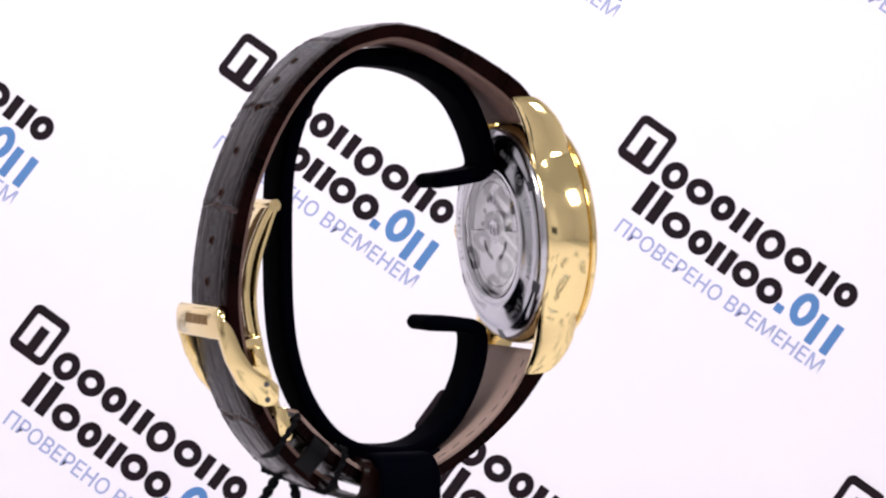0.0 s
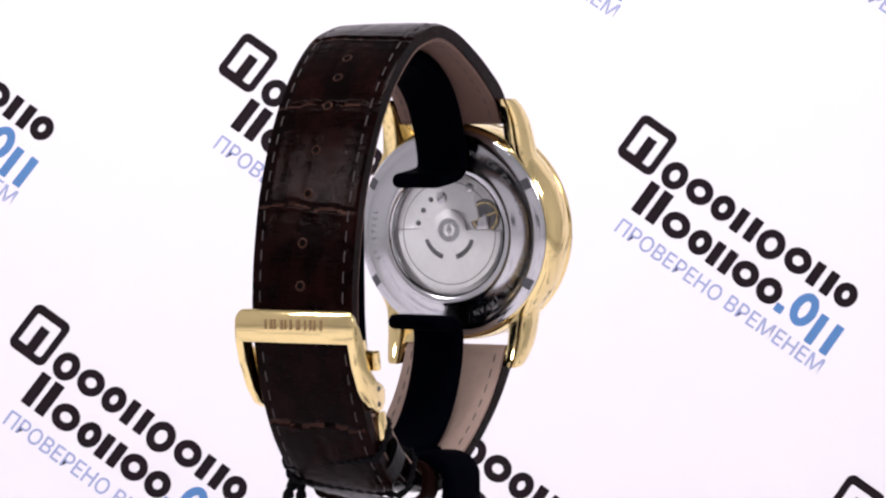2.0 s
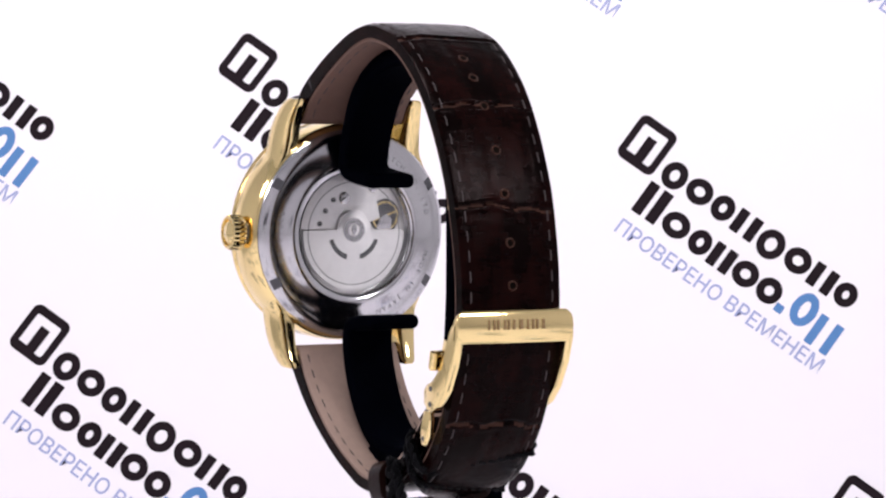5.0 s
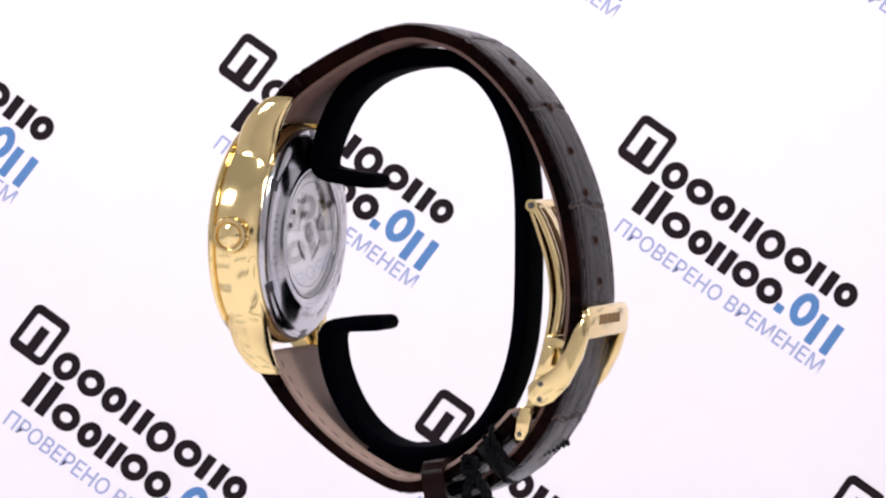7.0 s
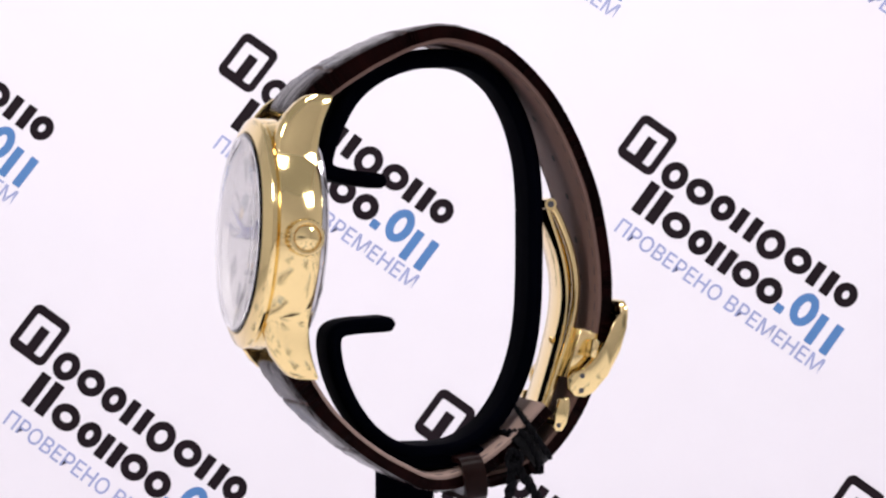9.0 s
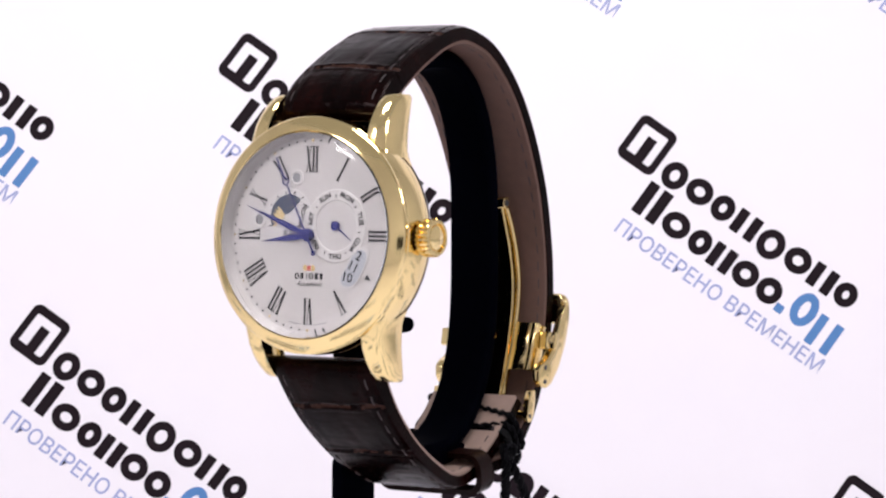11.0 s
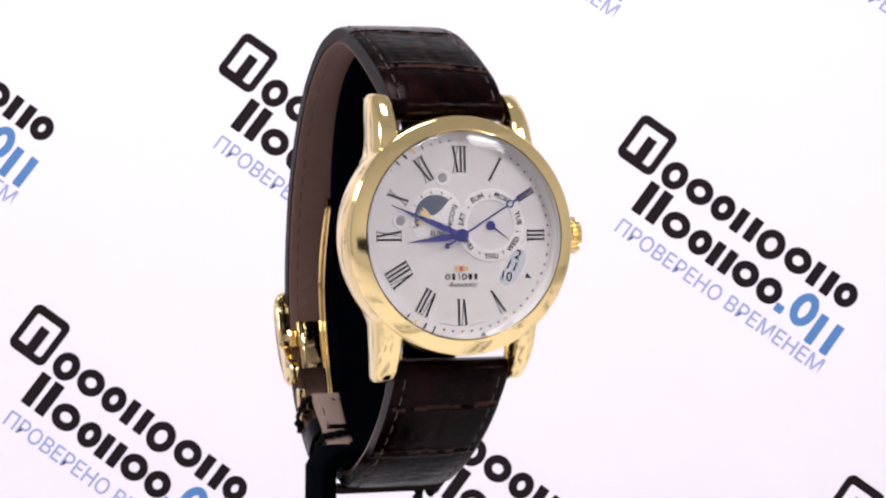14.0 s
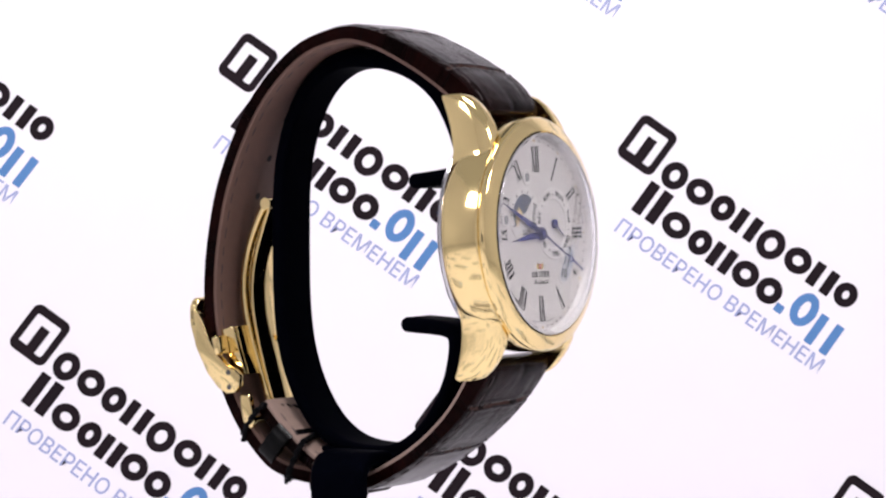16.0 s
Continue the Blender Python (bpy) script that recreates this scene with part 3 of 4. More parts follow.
# case back with its window and the movement behind it
case_back = head_part("case_back", lathe([(11.9, -3.85), (20.0, -3.85), (20.15, -4.3), (19.9, -4.7), (18.2, -5.5), (17.9, -5.45), (14.6, -6.05), (14.2, -6.3), (13.5, -6.45), (12.7, -6.4), (12.1, -6.0), (11.9, -5.6)], 128), STEEL, "polished steel case back ring")
for a in (0, 60, 120, 180, 240, 300):
    part("wrench_notch", moved(block(-1.05, 1.05, -0.95, 0.95, -0.07, 0.08), flat(a) @ Matrix.Translation((0, 19.0, -5.12)) @ Matrix.Rotation(radians(25.2), 4, "X")), DARK_STEEL, case_back)
pane = part("window_glass", lathe([(0.001, -6.15), (12.05, -6.15), (12.05, -5.8), (0.001, -5.8)], 64, closed=False), GLASS, case_back)
pane.visible_shadow = False
BACK = Matrix.Rotation(radians(180), 4, "Y")


def engraved(words, r, middle, size):
    for k, ch in enumerate(words):
        if ch == " ":
            continue
        a = middle - (k - (len(words) - 1) / 2) * size * 50 / r
        bm = text_bm(ch, size, 0.04)
        slope = math.atan2(0.6, 3.3)
        part("engraved_letter", moved(bm, BACK @ flat(a - 90) @ Matrix.Translation((0, r, 6.05 - (r - 14.6) * 0.182 + 0.01)) @ Matrix.Rotation(-slope, 4, "X")), ENGRAVE, case_back)


engraved("WATCH CO.,LTD", 16.3, 42, 1.5)
engraved("MADE IN JAPAN", 16.3, -42, 1.5)
engraved("ST.STEEL", 16.3, 182, 1.5)
mv = -4.0
movement = head_part("movement", lathe([(0.001, mv), (11.85, mv), (11.85, mv + 0.5), (0.001, mv + 0.5)], 64, closed=False), STEEL_SATIN, "silvery automatic movement")


def in_back(name, bm, material, parent=movement, smooth=30):
    return part(name, moved(bm, BACK), material, parent, "", smooth)


mz = -mv
bridge = [(11.5 * math.cos(radians(a)), 11.5 * math.sin(radians(a))) for a in range(60, 184, 8)] + [(-4, 0), (2.5, 1.5), (6.2, 2.8), (5.2, 6.5)]
in_back("bridge", prism(bridge, mz, mz + 0.35, 0.08), STEEL_SATIN)
in_back("balance_recess", prism(oval(7.3, 3.2, 3.3, 3.4), mz, mz + 0.05), DARK_STEEL)
in_back("balance_wheel", moved(merge([lathe([(2.5, mz + 0.1), (2.9, mz + 0.1), (2.9, mz + 0.3), (2.5, mz + 0.3)], 40), block(-2.6, 2.6, -0.2, 0.2, mz + 0.1, mz + 0.28)]), flat(20, 7.3, 3.2)), GOLD)
in_back("balance_cock", prism([(5.3, 0.6), (8.6, 0.6), (8.8, 2.6), (7.4, 3.8), (6.0, 2.6)], mz + 0.3, mz + 0.5, 0.08), STEEL)
for x, y, r in ((-1.9, 6.8, 1.15), (4.3, 8.8, 0.9), (-5.9, 4.3, 0.5), (-4.2, 6.4, 0.5), (-7.1, 1.8, 0.5)):
    ob = in_back("movement_screw", moved(lathe([(0.001, 0), (r, 0), (r, 0.18), (r * 0.85, 0.24), (0.001, 0.24)], 28, closed=False), Matrix.Translation((x, y, mz + 0.35))), STEEL if r > 0.6 else DARK_STEEL)
    if r > 0.6:
        part("slot", moved(block(-r * 0.9, r * 0.9, -0.12, 0.12, 0.2, 0.262), BACK @ flat(40, x, y, mz + 0.35)), DARK_STEEL, movement)
rz = mz + 0.75
rotor_out = [(11.0 * math.cos(radians(a)), 11.0 * math.sin(radians(a))) for a in range(180, 361, 6)] + [(11.0, 0.6), (3.6, 0.6)] + [(3.3 * math.cos(radians(a)), 1.2 + 3.3 * math.sin(radians(a))) for a in range(0, 181, 15)] + [(-3.6, 0.6), (-11.0, 0.6)]
rotor = in_back("rotor", prism(rotor_out, rz, rz + 0.5, 0.12), STEEL_SATIN)
rotor["label"] = "half-round brushed steel winding rotor"
part("rotor_hub", moved(merge([lathe([(1.2, rz + 0.5), (2.3, rz + 0.5), (2.3, rz + 0.62), (1.2, rz + 0.62)], 40), prism([(0, -1.2), (0.6, 0), (0.35, 0.9), (0, 1.3), (-0.35, 0.9), (-0.6, 0)], rz + 0.5, rz + 0.66, 0.05)]), BACK @ flat(0, 0, 0.6)), STEEL, movement)
for s in (-1, 1):
    slot = [(s * (5.6 * math.cos(radians(a))), -5.6 * math.sin(radians(a)) + 0.3) for a in range(18, 75, 8)] + [(s * (4.75 * math.cos(radians(a))), -4.6 * math.sin(radians(a)) + 0.3) for a in range(74, 17, -8)]
    part("rotor_slot", moved(prism(slot if s < 0 else slot[::-1], rz + 0.5, rz + 0.515), BACK), DARK_STEEL, movement)
part("rotor_groove", moved(lathe([(9.9, rz + 0.5), (10.1, rz + 0.5), (10.1, rz + 0.51), (9.9, rz + 0.51)], 64), BACK), ENGRAVE, movement)

# ---- strap ----
HOLE_SHADE = mat("punched_hole_shade", (0.002, 0.0015, 0.0012), 0.9, var=0.2, scale=900, spec=0.02)


def strap_map(ob, row, step, nx, widths):
    """Maps a lofted strap in millimetres: across, and along its length."""
    layer = ob.data.uv_layers.new(name="strap_mm")
    for lp in ob.data.loops:
        k, j = divmod(lp.vertex_index, row)
        across = -1 + 2 * j / nx if j <= nx else 1 - 0.5 * (j - nx - 1)
        layer.data[lp.index].uv = (across * widths[min(k, len(widths) - 1)] / 2, k * step)


def strap(name, points, w0, w1, t0, t1, creases, holes, label, lining, point_end=False, skew=0.0):
    """A padded strap along a side profile, with embossed creases, lining, stitches and holes."""
    path = spline([pt(*p) for p in points], 0.32)[0]
    nrm = normals(path)
    side = -1.0 if nrm[len(path) // 2].dot(path[len(path) // 2]) < 0 else 1.0
    ns = len(path)
    marks = []
    for c in creases:
        target = Vector(pt(*c))
        marks.append(min(range(ns), key=lambda k: (path[k] - target).length))
    nx = 26
    xs = [-1 + 2 * j / nx for j in range(nx + 1)]

    def wide(k):
        f = k / (ns - 1)
        w = w0 + (w1 - w0) * min(1, f * 1.5)
        if point_end and ns - 1 - k < 26:
            e = (ns - 1 - k) / 26
            w *= 0.35 + 0.65 * math.sin(e * math.pi / 2)
        return w

    def shift(k):
        return -skew * min(1.0, 2.5 * k / (ns - 1))

    def thick(k):
        f = k / (ns - 1)
        return t1 + (t0 - t1) * max(0, 1 - f * 3.0) ** 1.5

    rows, rough = [], []
    for k in range(ns):
        w, t = wide(k), thick(k)
        p, n = path[k], nrm[k] * side
        row, tone = [], []
        e0 = min(1.0, (k + 0.3) / 7)
        cap = math.sqrt(1 - (1 - e0) ** 2)
        for x in xs:
            wob = 0.35 * math.sin(x * 2.6 + k * 0.001) + 0.9 * noise.noise((x * 1.7, k * 0.008, len(points))) + 0.25 * noise.noise((x * 7, k * 0.02, 2.2))
            pad = 0.55 * t * (1 - abs(x) ** 4) ** 0.5
            chan = -0.22 * math.exp(-((abs(x) - 0.83) / 0.035) ** 2)
            d = min((abs(k + wob / 0.32 - g) * 0.32 for g in marks), default=9)
            groove = -0.45 * math.exp(-(d / 0.32) ** 2) + 0.12 * math.exp(-((d - 0.8) / 0.35) ** 2)
            mid = 0.10 + 0.25 * noise.noise((k * 0.012, 3.7, len(points) * 1.3))
            panel = -0.13 * math.exp(-((abs(x) - 0.64 - 0.05 * noise.noise((k * 0.03, x > 0, 8.1))) / 0.03) ** 2)
            crack = panel - 0.16 * math.exp(-((x - mid) / 0.022) ** 2) * (1 if abs(x) < 0.7 else 0)
            relief = 0.05 * noise.noise((x * 7, k * 0.32 * 0.7, 5.1)) + 0.02 * noise.noise((x * 3.3, k * 0.32 * 2.0, 1.1))
            edge = 1 if abs(x) < 0.96 else 0
            hgt = cap * (0.45 * t + pad * 0.35) + (groove + crack + relief) * edge + chan
            row.append((x * w / 2 + shift(k), p.x + n.x * hgt, p.y + n.y * hgt))
            tone.append(1 if (d < 0.30 and abs(x) < 0.95 and noise.noise((x * 5, k * 0.05, 4.4)) > -0.22) else 0)
        low = cap * (-0.5 * t + 0.5)
        row += [(x * w / 2 + shift(k), p.x + n.x * low, p.y + n.y * low) for x in (1.0, 0.5, 0, -0.5, -1.0)]
        rows.append(row)
        rough.append(tone)
    bm = loft(rows)
    ob_faces = list(bm.faces)
    m = nx + 6
    for k in range(ns - 1):
        for j in range(nx):
            if rough[k][j]:
                ob_faces[k * m + j].material_index = 1
    body = part(name, bm, LEATHER, watch, label, 60)
    body.data.materials.append(CREASE)
    strap_map(body, m, 0.32, nx, [wide(k) for k in range(ns)])
    # lining on the inner side
    sec = []
    for k in range(ns):
        w, t = wide(k) - 0.5, thick(k)
        p, n = path[k], nrm[k] * side
        e0 = min(1.0, (k + 0.3) / 7)
        cap = math.sqrt(1 - (1 - e0) ** 2)
        a, b = cap * (-0.5 * t + 0.5), cap * (-0.5 * t - 0.25)
        sec.append([(x * w / 2 + shift(k), p.x + n.x * h, p.y + n.y * h) for x, h in ((-1, a), (1, a), (1, b + 0.12), (0.97, b), (-0.97, b), (-1, b + 0.12))])
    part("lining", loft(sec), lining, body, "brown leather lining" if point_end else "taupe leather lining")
    # stitches, one row along each edge, seen on both faces
    for s in (-1, 1):
        for face in (1, -1):
            bms = []
            k = 8
            while k < ns - 14:
                pts = []
                for q in range(0, 7, 2):
                    w, t = wide(k + q), thick(k + q)
                    p, n = path[k + q], nrm[k + q] * side
                    h = (0.45 * t + 0.55 * t * 0.35 * 0.72 - 0.12 + 0.1 * math.sin(q / 6 * math.pi)) if face > 0 else (-0.5 * t - 0.2 - 0.06 * math.sin(q / 6 * math.pi))
                    pts.append((s * 0.83 * w / 2 + shift(k + q), p.x + n.x * h, p.y + n.y * h))
                bms.append(tube(pts, 0.13, 6))
                k += 11
            tagged(part("stitching", merge(bms), THREAD, body), "", "", "", "stuff")
    # holes aren't cut: dark discs on both faces paint the shade inside them
    for hpt in holes:
        target = Vector(pt(*hpt))
        k = min(range(ns), key=lambda i: (path[i] - target).length)
        t, p, n = thick(k), path[k], nrm[k] * side
        h = 0.45 * t + 0.55 * t * 0.35
        base = Vector((shift(k), p.x + n.x * (h - 0.5), p.y + n.y * (h - 0.5)))
        rot = Vector((0, n.x, n.y)).to_track_quat("Z", "Y").to_matrix().to_4x4()
        part("hole_shade_disc", moved(lathe([(0.001, 0.3), (0.66, 0.3), (0.66, 0.6), (0.001, 0.6)], 20, closed=False), Matrix.Translation(base) @ rot), HOLE_SHADE, body)
        part("hole_rim", moved(lathe([(0.62, 0.3), (0.95, 0.3), (0.95, 0.56), (0.78, 0.70), (0.62, 0.62)], 20), Matrix.Translation(base) @ rot), CREASE, body)
        back = Vector((shift(k), p.x - n.x * (0.5 * t + 0.27), p.y - n.y * (0.5 * t + 0.27)))
        part("hole_shade_disc", moved(lathe([(0.001, -0.02), (0.7, -0.02), (0.7, 0.02), (0.001, 0.02)], 16, closed=False), Matrix.Translation(back) @ rot), EDGE, body)
    return body


UPPER = [(512, 216), (522, 192), (550, 160), (610, 121), (660, 95), (710, 74), (765, 63), (815, 71), (863, 89), (910, 124), (954, 171), (990, 227), (1019, 288), (1041, 349), (1056, 419), (1064, 480), (1065, 540), (1058, 595), (1044, 650), (1021, 708), (992, 757), (955, 800), (915, 832), (868, 853)]
LOWER = [(492, 622), (502, 652), (542, 710), (587, 756), (640, 797), (690, 826), (735, 846), (778, 848), (830, 830), (880, 797), (920, 762), (958, 722)]
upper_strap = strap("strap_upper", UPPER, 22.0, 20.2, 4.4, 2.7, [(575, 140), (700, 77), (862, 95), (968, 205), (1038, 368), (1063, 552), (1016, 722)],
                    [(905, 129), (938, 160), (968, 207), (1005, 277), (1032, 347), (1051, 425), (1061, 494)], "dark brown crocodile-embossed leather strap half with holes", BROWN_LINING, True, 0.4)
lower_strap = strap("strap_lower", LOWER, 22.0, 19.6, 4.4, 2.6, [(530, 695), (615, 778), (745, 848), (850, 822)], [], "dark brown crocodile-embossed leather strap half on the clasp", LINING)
# spring bars between the lugs
for sy in (1, -1):
    head_part("spring_bar", moved(lathe([(0.001, -11.3), (0.75, -11.3), (0.75, 11.3), (0.001, 11.3)], 16, closed=False), Matrix.Translation((0, sy * 23.3, -3.4)) @ Matrix.Rotation(radians(90), 4, "Y")), GOLD)


# ---- folding clasp ----
def side_plate(points, x0, x1, bevel=0.15, s=9.43):
    bm = prism([pt(*p, s) for p in points], 0, 1, 0)
    m = Matrix(((0, 0, x1 - x0, x0), (1, 0, 0, 0), (0, 1, 0, 0), (0, 0, 0, 1)))
    moved(bm, m)
    if bevel:
        bmesh.ops.bevel(bm, geom=bm.edges[:], offset=bevel, segments=2, profile=0.5, affect="EDGES")
    return bm


def disc_x(px, py, r, x0, x1):
    y, z = pt(px, py)
    return moved(lathe([(0.001, x0), (r, x0), (r, x1), (0.001, x1)], 20, closed=False), Matrix.Translation((0, y, z)) @ Matrix(((0, 0, 1, 0), (1, 0, 0, 0), (0, 1, 0, 0), (0, 0, 0, 1))))


ARM = [(1080, 560), (1088, 552), (1098, 556), (1097, 580), (1084, 622), (1060, 666), (1034, 694), (1016, 702), (1000, 700), (990, 688), (990, 668), (1000, 658), (1020, 652), (1040, 634), (1058, 604), (1072, 570)]
buckle = part("buckle_frame", merge([side_plate(ARM, 10.6, 12.1), side_plate(ARM, -12.1, -10.6),
                                     band(spline([pt(1088, 532), pt(1092, 545), pt(1092, 565), pt(1088, 588)], 0.25)[0], 24.2, 1.5, 0.45, 4, 0.6, 2.4)]), GOLD, watch, "polished gold buckle frame of the clasp")
for s in (-1, 1):
    for px, py in ((1013, 664), (1011, 690)):
        part("pivot_pin", disc_x(px, py, 0.5, min(s * 12.0, s * 12.16), max(s * 12.0, s * 12.16)), DARK_STEEL, buckle)
# the maker's name on the buckle as plain bars
for k, w in enumerate((1.7, 1.5, 0.7, 1.5, 1.8, 1.5)):
    x = -5.0 + k * 2.0
    y, z = pt(1097, 556)
    part("engraved_bar", merge([block(x - w / 2, x - w / 2 + 0.45, y + 0.06, y + 0.46, z - 0.9, z + 0.9, 0.05), block(x + w / 2 - 0.35, x + w / 2, y + 0.06, y + 0.46, z - 0.9, z + 0.9, 0.05)]), GOLD_ENGRAVE, buckle)
blade_path = spline([pt(977, 362), pt(993, 388), pt(1014, 440), pt(1025, 495), pt(1023, 545), pt(1011, 600), pt(994, 650), pt(980, 690), pt(968, 722)], 0.6)[0]
inner_path = spline([pt(972, 372), pt(984, 405), pt(1000, 455), pt(1008, 505), pt(1006, 555), pt(996, 605), pt(984, 650), pt(970, 695), pt(961, 722)], 0.6)[0]
blade = part("clasp_blade", merge([band(blade_path, 7.0, 0.9, 0.3, 2), moved(band(blade_path, 1.8, 1.3, 0.4, 2), Matrix.Translation((4.6, 0, 0))), moved(band(blade_path, 1.8, 1.3, 0.4, 2), Matrix.Translation((-4.6, 0, 0)))]), GOLD, watch, "curved gold clasp blade with two rails")
part("inner_blade", band(inner_path, 10.0, 0.7, 0.25, 2), GOLD, blade)
sy_, sz_ = pt(990, 606)
screw_turn = Matrix.Translation((1.2, sy_, sz_)) @ Vector((0, -1, -0.25)).to_track_quat("Z", "Y").to_matrix().to_4x4()
part("blade_screw", moved(lathe([(0.001, 0.0), (0.75, 0.0), (0.75, 0.25), (0.5, 0.32), (0.5, 0.16), (0.001, 0.16)], 24, closed=False), screw_turn), GOLD_SATIN, blade)
part("hinge_roll", disc_x(975, 362, 1.15, -5.6, 5.6), GOLD, blade)
part("hinge_pin", disc_x(975, 362, 0.6, 5.6, 5.8), DARK_STEEL, blade)
box = part("clasp_block", merge([side_plate([(1018, 582), (1050, 592), (1036, 645), (1012, 672), (990, 668), (1004, 630)], -9.8, -8.6), side_plate([(1018, 582), (1050, 592), (1036, 645), (1012, 672), (990, 668), (1004, 630)], 8.6, 9.8),
                                 side_plate([(1018, 582), (1026, 585), (1004, 668), (990, 668), (1004, 630)], -8.6, 8.6)]), GOLD, watch, "gold clasp block")
for s in (-1, 1):
    part("push_button", moved(side_plate([(1030, 598), (1042, 602), (1034, 634), (1024, 630)], 0, 3.6, 0.35), Matrix.Translation((9.8 if s > 0 else -13.4, 0, 0))), GOLD, box)
LINK = [(972, 704), (993, 704), (993, 722), (988, 748), (978, 763), (966, 762), (962, 750), (970, 732)]
for s in (-1, 1):
    lk = part("clasp_link", side_plate(LINK, 10.0 if s > 0 else -11.2, 11.2 if s > 0 else -10.0, 0.3), GOLD, watch)
    part("link_pin", disc_x(972, 751, 0.45, 11.15 if s > 0 else -11.25, 11.25 if s > 0 else -11.15), DARK_STEEL, lk)
part("link_bar", disc_x(972, 748, 0.7, -10.2, 10.2), GOLD, watch)


KEEPER = mat("dark_keeper_leather", (0.0075, 0.0022, 0.0017), 0.3, var=0.4, scale=900, bump=0.3, spec=0.08)
BAND_BLACK = mat("black_rubber", (0.0016, 0.0016, 0.002), 0.22, var=0.3, scale=900, bump=0.3, spec=0.12)
# ---- keepers of the strap and the black elastic ties ----
def loop_round(a, b, half, depth, width, thick):
    """A band round the strap: a and b are the profile points of its inner and outer side."""
    a, b = Vector(a), Vector(b)
    n = (b - a).normalized()
    d = Vector((n.y, -n.x))
    mid, hh = (a + b) / 2, (b - a).length / 2 + depth
    outl = rounded(-half, -hh, half, hh, min(2.6, hh * 0.75), 6)
    secs = []
    for x, h in outl:
        r = Vector((x, h))
        nn = Vector((x / half, h / hh)).normalized() * thick / 2
        ring = []
        for i, (u, v) in enumerate(((-1, -1), (1, -1), (1, 1), (-1, 1))):
            q = r + nn * v
            c = mid + n * q.y + d * (u * width / 2)
            ring.append((q.x, c.x, c.y))
        secs.append(ring)
    secs.append(secs[0])
    bm = loft(secs, caps=False)
    bmesh.ops.remove_doubles(bm, verts=bm.verts, dist=1e-4)
    return bm


part("keeper", loop_round(pt(812, 808), pt(822, 874), 11.4, 0.0, 4.2, 1.3), KEEPER, watch, "dark brown leather keeper loop")
part("keeper", loop_round(pt(905, 766), pt(947, 818), 10.5, 0.2, 3.8, 1.3), BAND_BLACK, watch, "black rubber keeper loop")

# ---- watch stand ----
stand = thing("watch_stand", "black plastic C-shaped watch display stand", "stand")
RING = [(674, 322), (640, 318), (605, 313), (576, 306), (564, 292), (568, 263), (584, 218), (611, 171), (654, 134), (707, 112), (765, 104), (825, 110), (876, 142), (912, 192), (936, 258), (947, 330), (949, 440), (946, 550), (934, 628), (908, 698), (868, 755), (820, 788), (765, 800), (705, 796), (655, 768), (616, 722), (590, 668), (579, 620), (580, 592), (592, 580), (620, 575), (655, 573), (690, 571)]
ring_path = spline([pt(*p) for p in RING], 0.5)[0]
part("c_ring", moved(band(ring_path, 10.3, 2.85, 1.25, 6, 1.5, swell=(0.07, 0.30, 0.32)), Matrix.Translation((-0.25, 0.35, 0))), BLACK, stand)
part("ring_saddle", block(-5.6, 4.6, -6, 15, -41.0, -37.2, 0.8), BLACK, stand)
# side arm: a flat strip that runs out beside the strap and down to the foot
arm_path = spline([(-2, -39.2), (-9, -38.6), (-12.5, -38.9), (-14.4, -40.8), (-14.7, -44), (-14.7, -70), (-14.7, -92.5)], 1.0)[0]
arm = band(arm_path, 11.5, 2.8, 1.0, 4)
moved(arm, Matrix(((0, 1, 0, 0), (1, 0, 0, 4.6), (0, 0, 1, 0), (0, 0, 0, 1))))
part("side_arm", arm, BLACK, stand)
part("base_plate", lathe([(0.001, TABLE_Z + 0.38), (21, TABLE_Z + 0.38), (22, TABLE_Z + 1), (21, TABLE_Z + 3), (0.001, TABLE_Z + 3)], 64, closed=False), BLACK, stand)

# ---- black cord ties on the strap ----
tie = thing("cord_tie", "black elastic cord tied round the strap with loose ends", "cord")


def cord_loop(a, b, half, slant, bulge):
    """A closed braided cord round the strap, running aslant from one edge to the other."""
    a, b = Vector(a), Vector(b)
    n = (b - a).normalized()
    d = Vector((n.y, -n.x))
    mid, hh = (a + b) / 2, (b - a).length / 2 + bulge
    ring = []
    for x, h in rounded(-half, -hh, half, hh, min(2.2, hh * 0.8), 5):
        c = mid + n * h + d * (slant * x / half)
        ring.append((x, c.x, c.y))
    return braid(ring + ring[:1], 0.5)


def braid(points, r=0.62):
    """Two strands twisted round each other along a line."""
    line = spline(points, 0.45)[0]
    out = []
    for turn in (0.0, math.pi):
        strand = []
        for k, p in enumerate(line):
            d = (line[min(k + 1, len(line) - 1)] - line[max(k - 1, 0)]).normalized()
            side = d.cross(Vector((0.3, 0.5, 0.81))).normalized()
            up = d.cross(side)
            w = k * 0.75 + turn
            strand.append(p + (side * math.cos(w) + up * math.sin(w)) * r * 0.62)
        out.append(tube(strand, r * 0.72, 7))
    return merge(out)


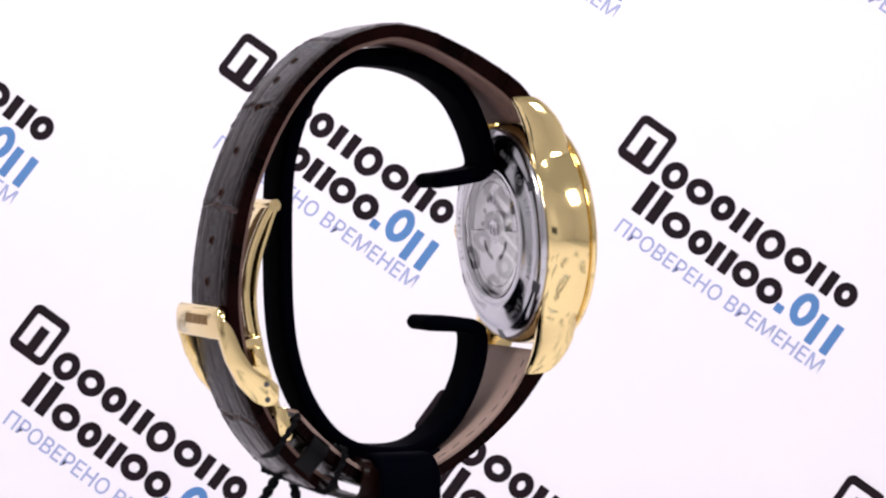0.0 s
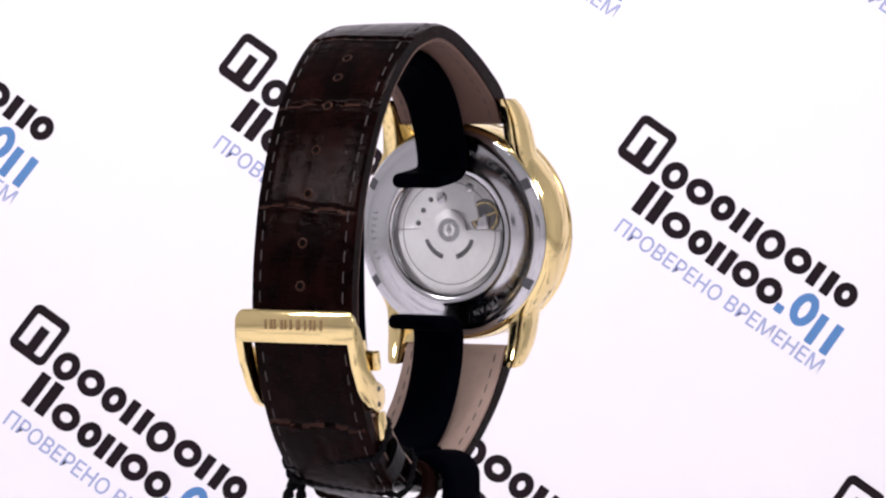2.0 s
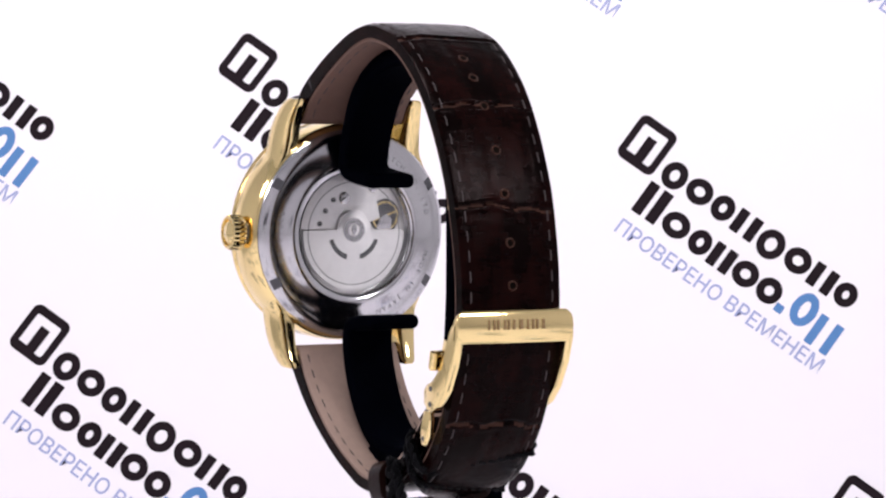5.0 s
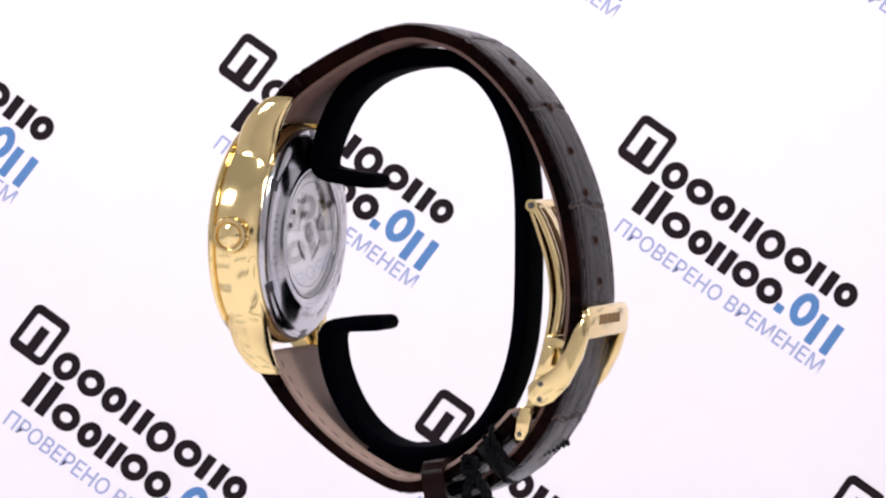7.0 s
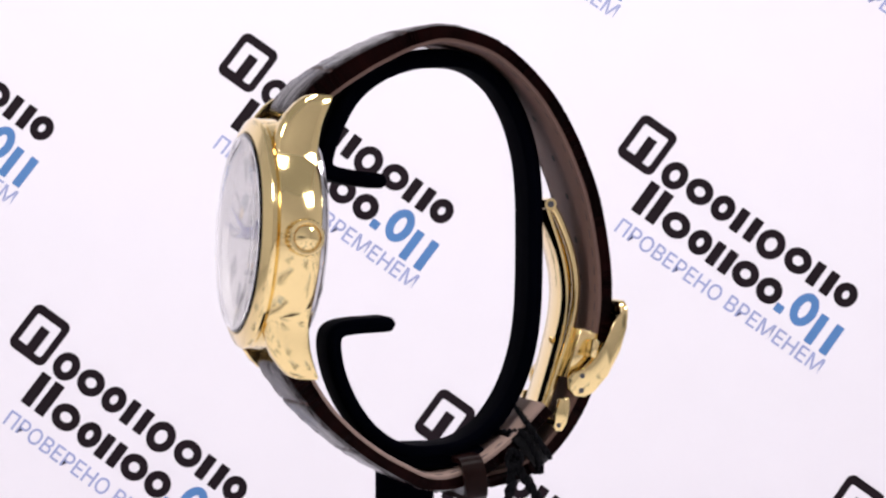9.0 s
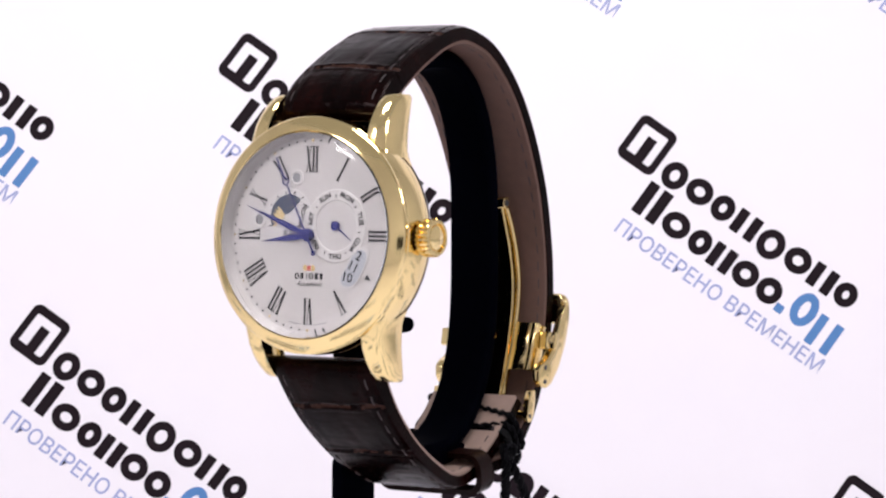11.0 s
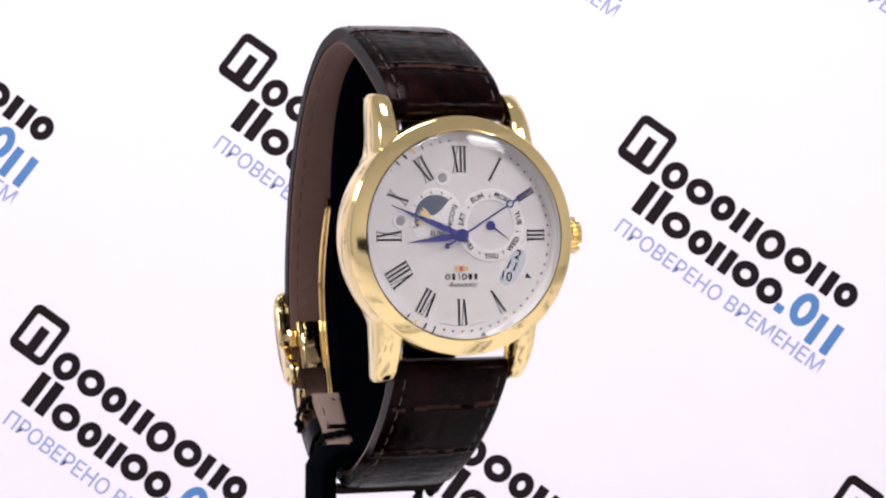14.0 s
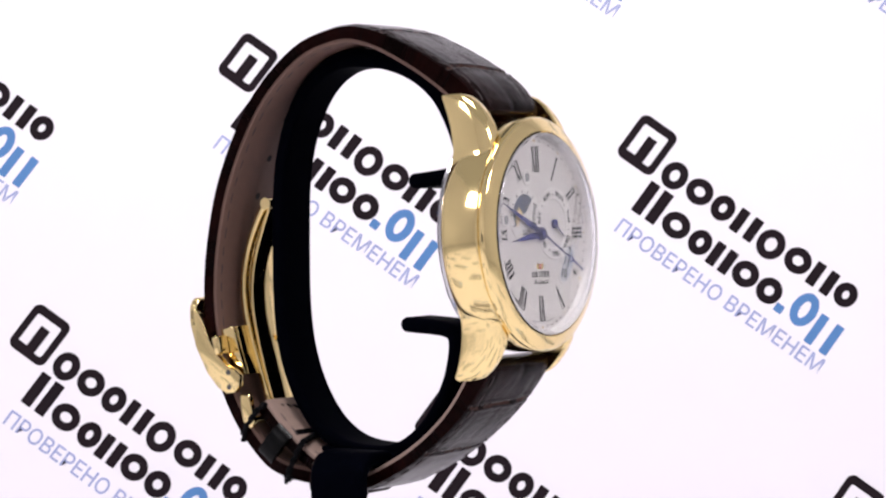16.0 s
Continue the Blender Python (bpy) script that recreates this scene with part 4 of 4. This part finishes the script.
for a, b, slant, bulge in ((pt(936, 738), pt(972, 790), 2.4, 0.7), (pt(888, 778), pt(918, 836), -2.8, 0.8)):
    part("elastic_loop", cord_loop(a, b, 11.2, slant, bulge), CORD, tie)
# the knot on the strap's edge and the loose ends that hang from it
KY, KZ = pt(886, 806)
knot = [(11.6 + 0.9 * math.cos(3 * u), KY + (1.0 + 0.6 * math.cos(3 * u)) * math.cos(2 * u), KZ + (1.0 + 0.6 * math.cos(3 * u)) * math.sin(2 * u)) for u in [2 * math.pi * k / 36 for k in range(37)]]
part("knot", braid(knot, 0.55), CORD, tie)
for pts in ([(11.6, KY, KZ), (11.8, *pt(899, 830)), (12.0, *pt(914, 852)), (12.3, *pt(930, 878)), (12.6, *pt(950, 915))],
            [(11.4, KY, KZ), (11.7, *pt(884, 832)), (12.0, *pt(880, 856)), (12.2, *pt(872, 900))]):
    part("loose_end", braid(pts, 0.8), CORD, tie)


# ---- what moves: everything on the turning stand, and the second hand on its dial ----
RATE, FACING = 19.05, 12.94
# small unevenness of the turntable's drive, in degrees
SWAY = [(0.0, 0.0), (0.5, 0.4), (1.0, 1.2), (1.5, 1.7), (2.0, 1.1), (2.5, 0.4), (3.0, 0.6), (3.5, 1.0), (4.2, 0.8), (5.2, 1.7), (6.3, 2.4), (7.0, 2.3), (7.5, 1.4), (8.0, 0.9), (8.5, 0.8),
        (9.0, 1.8), (9.2, 2.2), (10.2, 2.9), (11.3, 3.0), (12.0, 1.9), (12.5, 1.1), (13.0, 1.15), (13.5, 1.6), (14.0, 1.5), (14.5, 0.8), (15.0, 0.2), (15.5, 0.0), (16.0, 0.4)]


def motions():
    rows = [(t, pose(0, 0, 0, 0, 0, RATE * (t - FACING) + sway)) for t, sway in SWAY]
    for ob in (watch, stand, tie):
        walk(ob, rows)
    for ob, start, speed in ((second_hand, 30.0, 28.7), (minute_hand, 291.8, 0.48)):
        walk(ob, [(t, HEAD @ Matrix.Rotation(radians(-(start + speed * (t - 13.0))), 4, "Z")) for t in range(0, 17)])


motions()
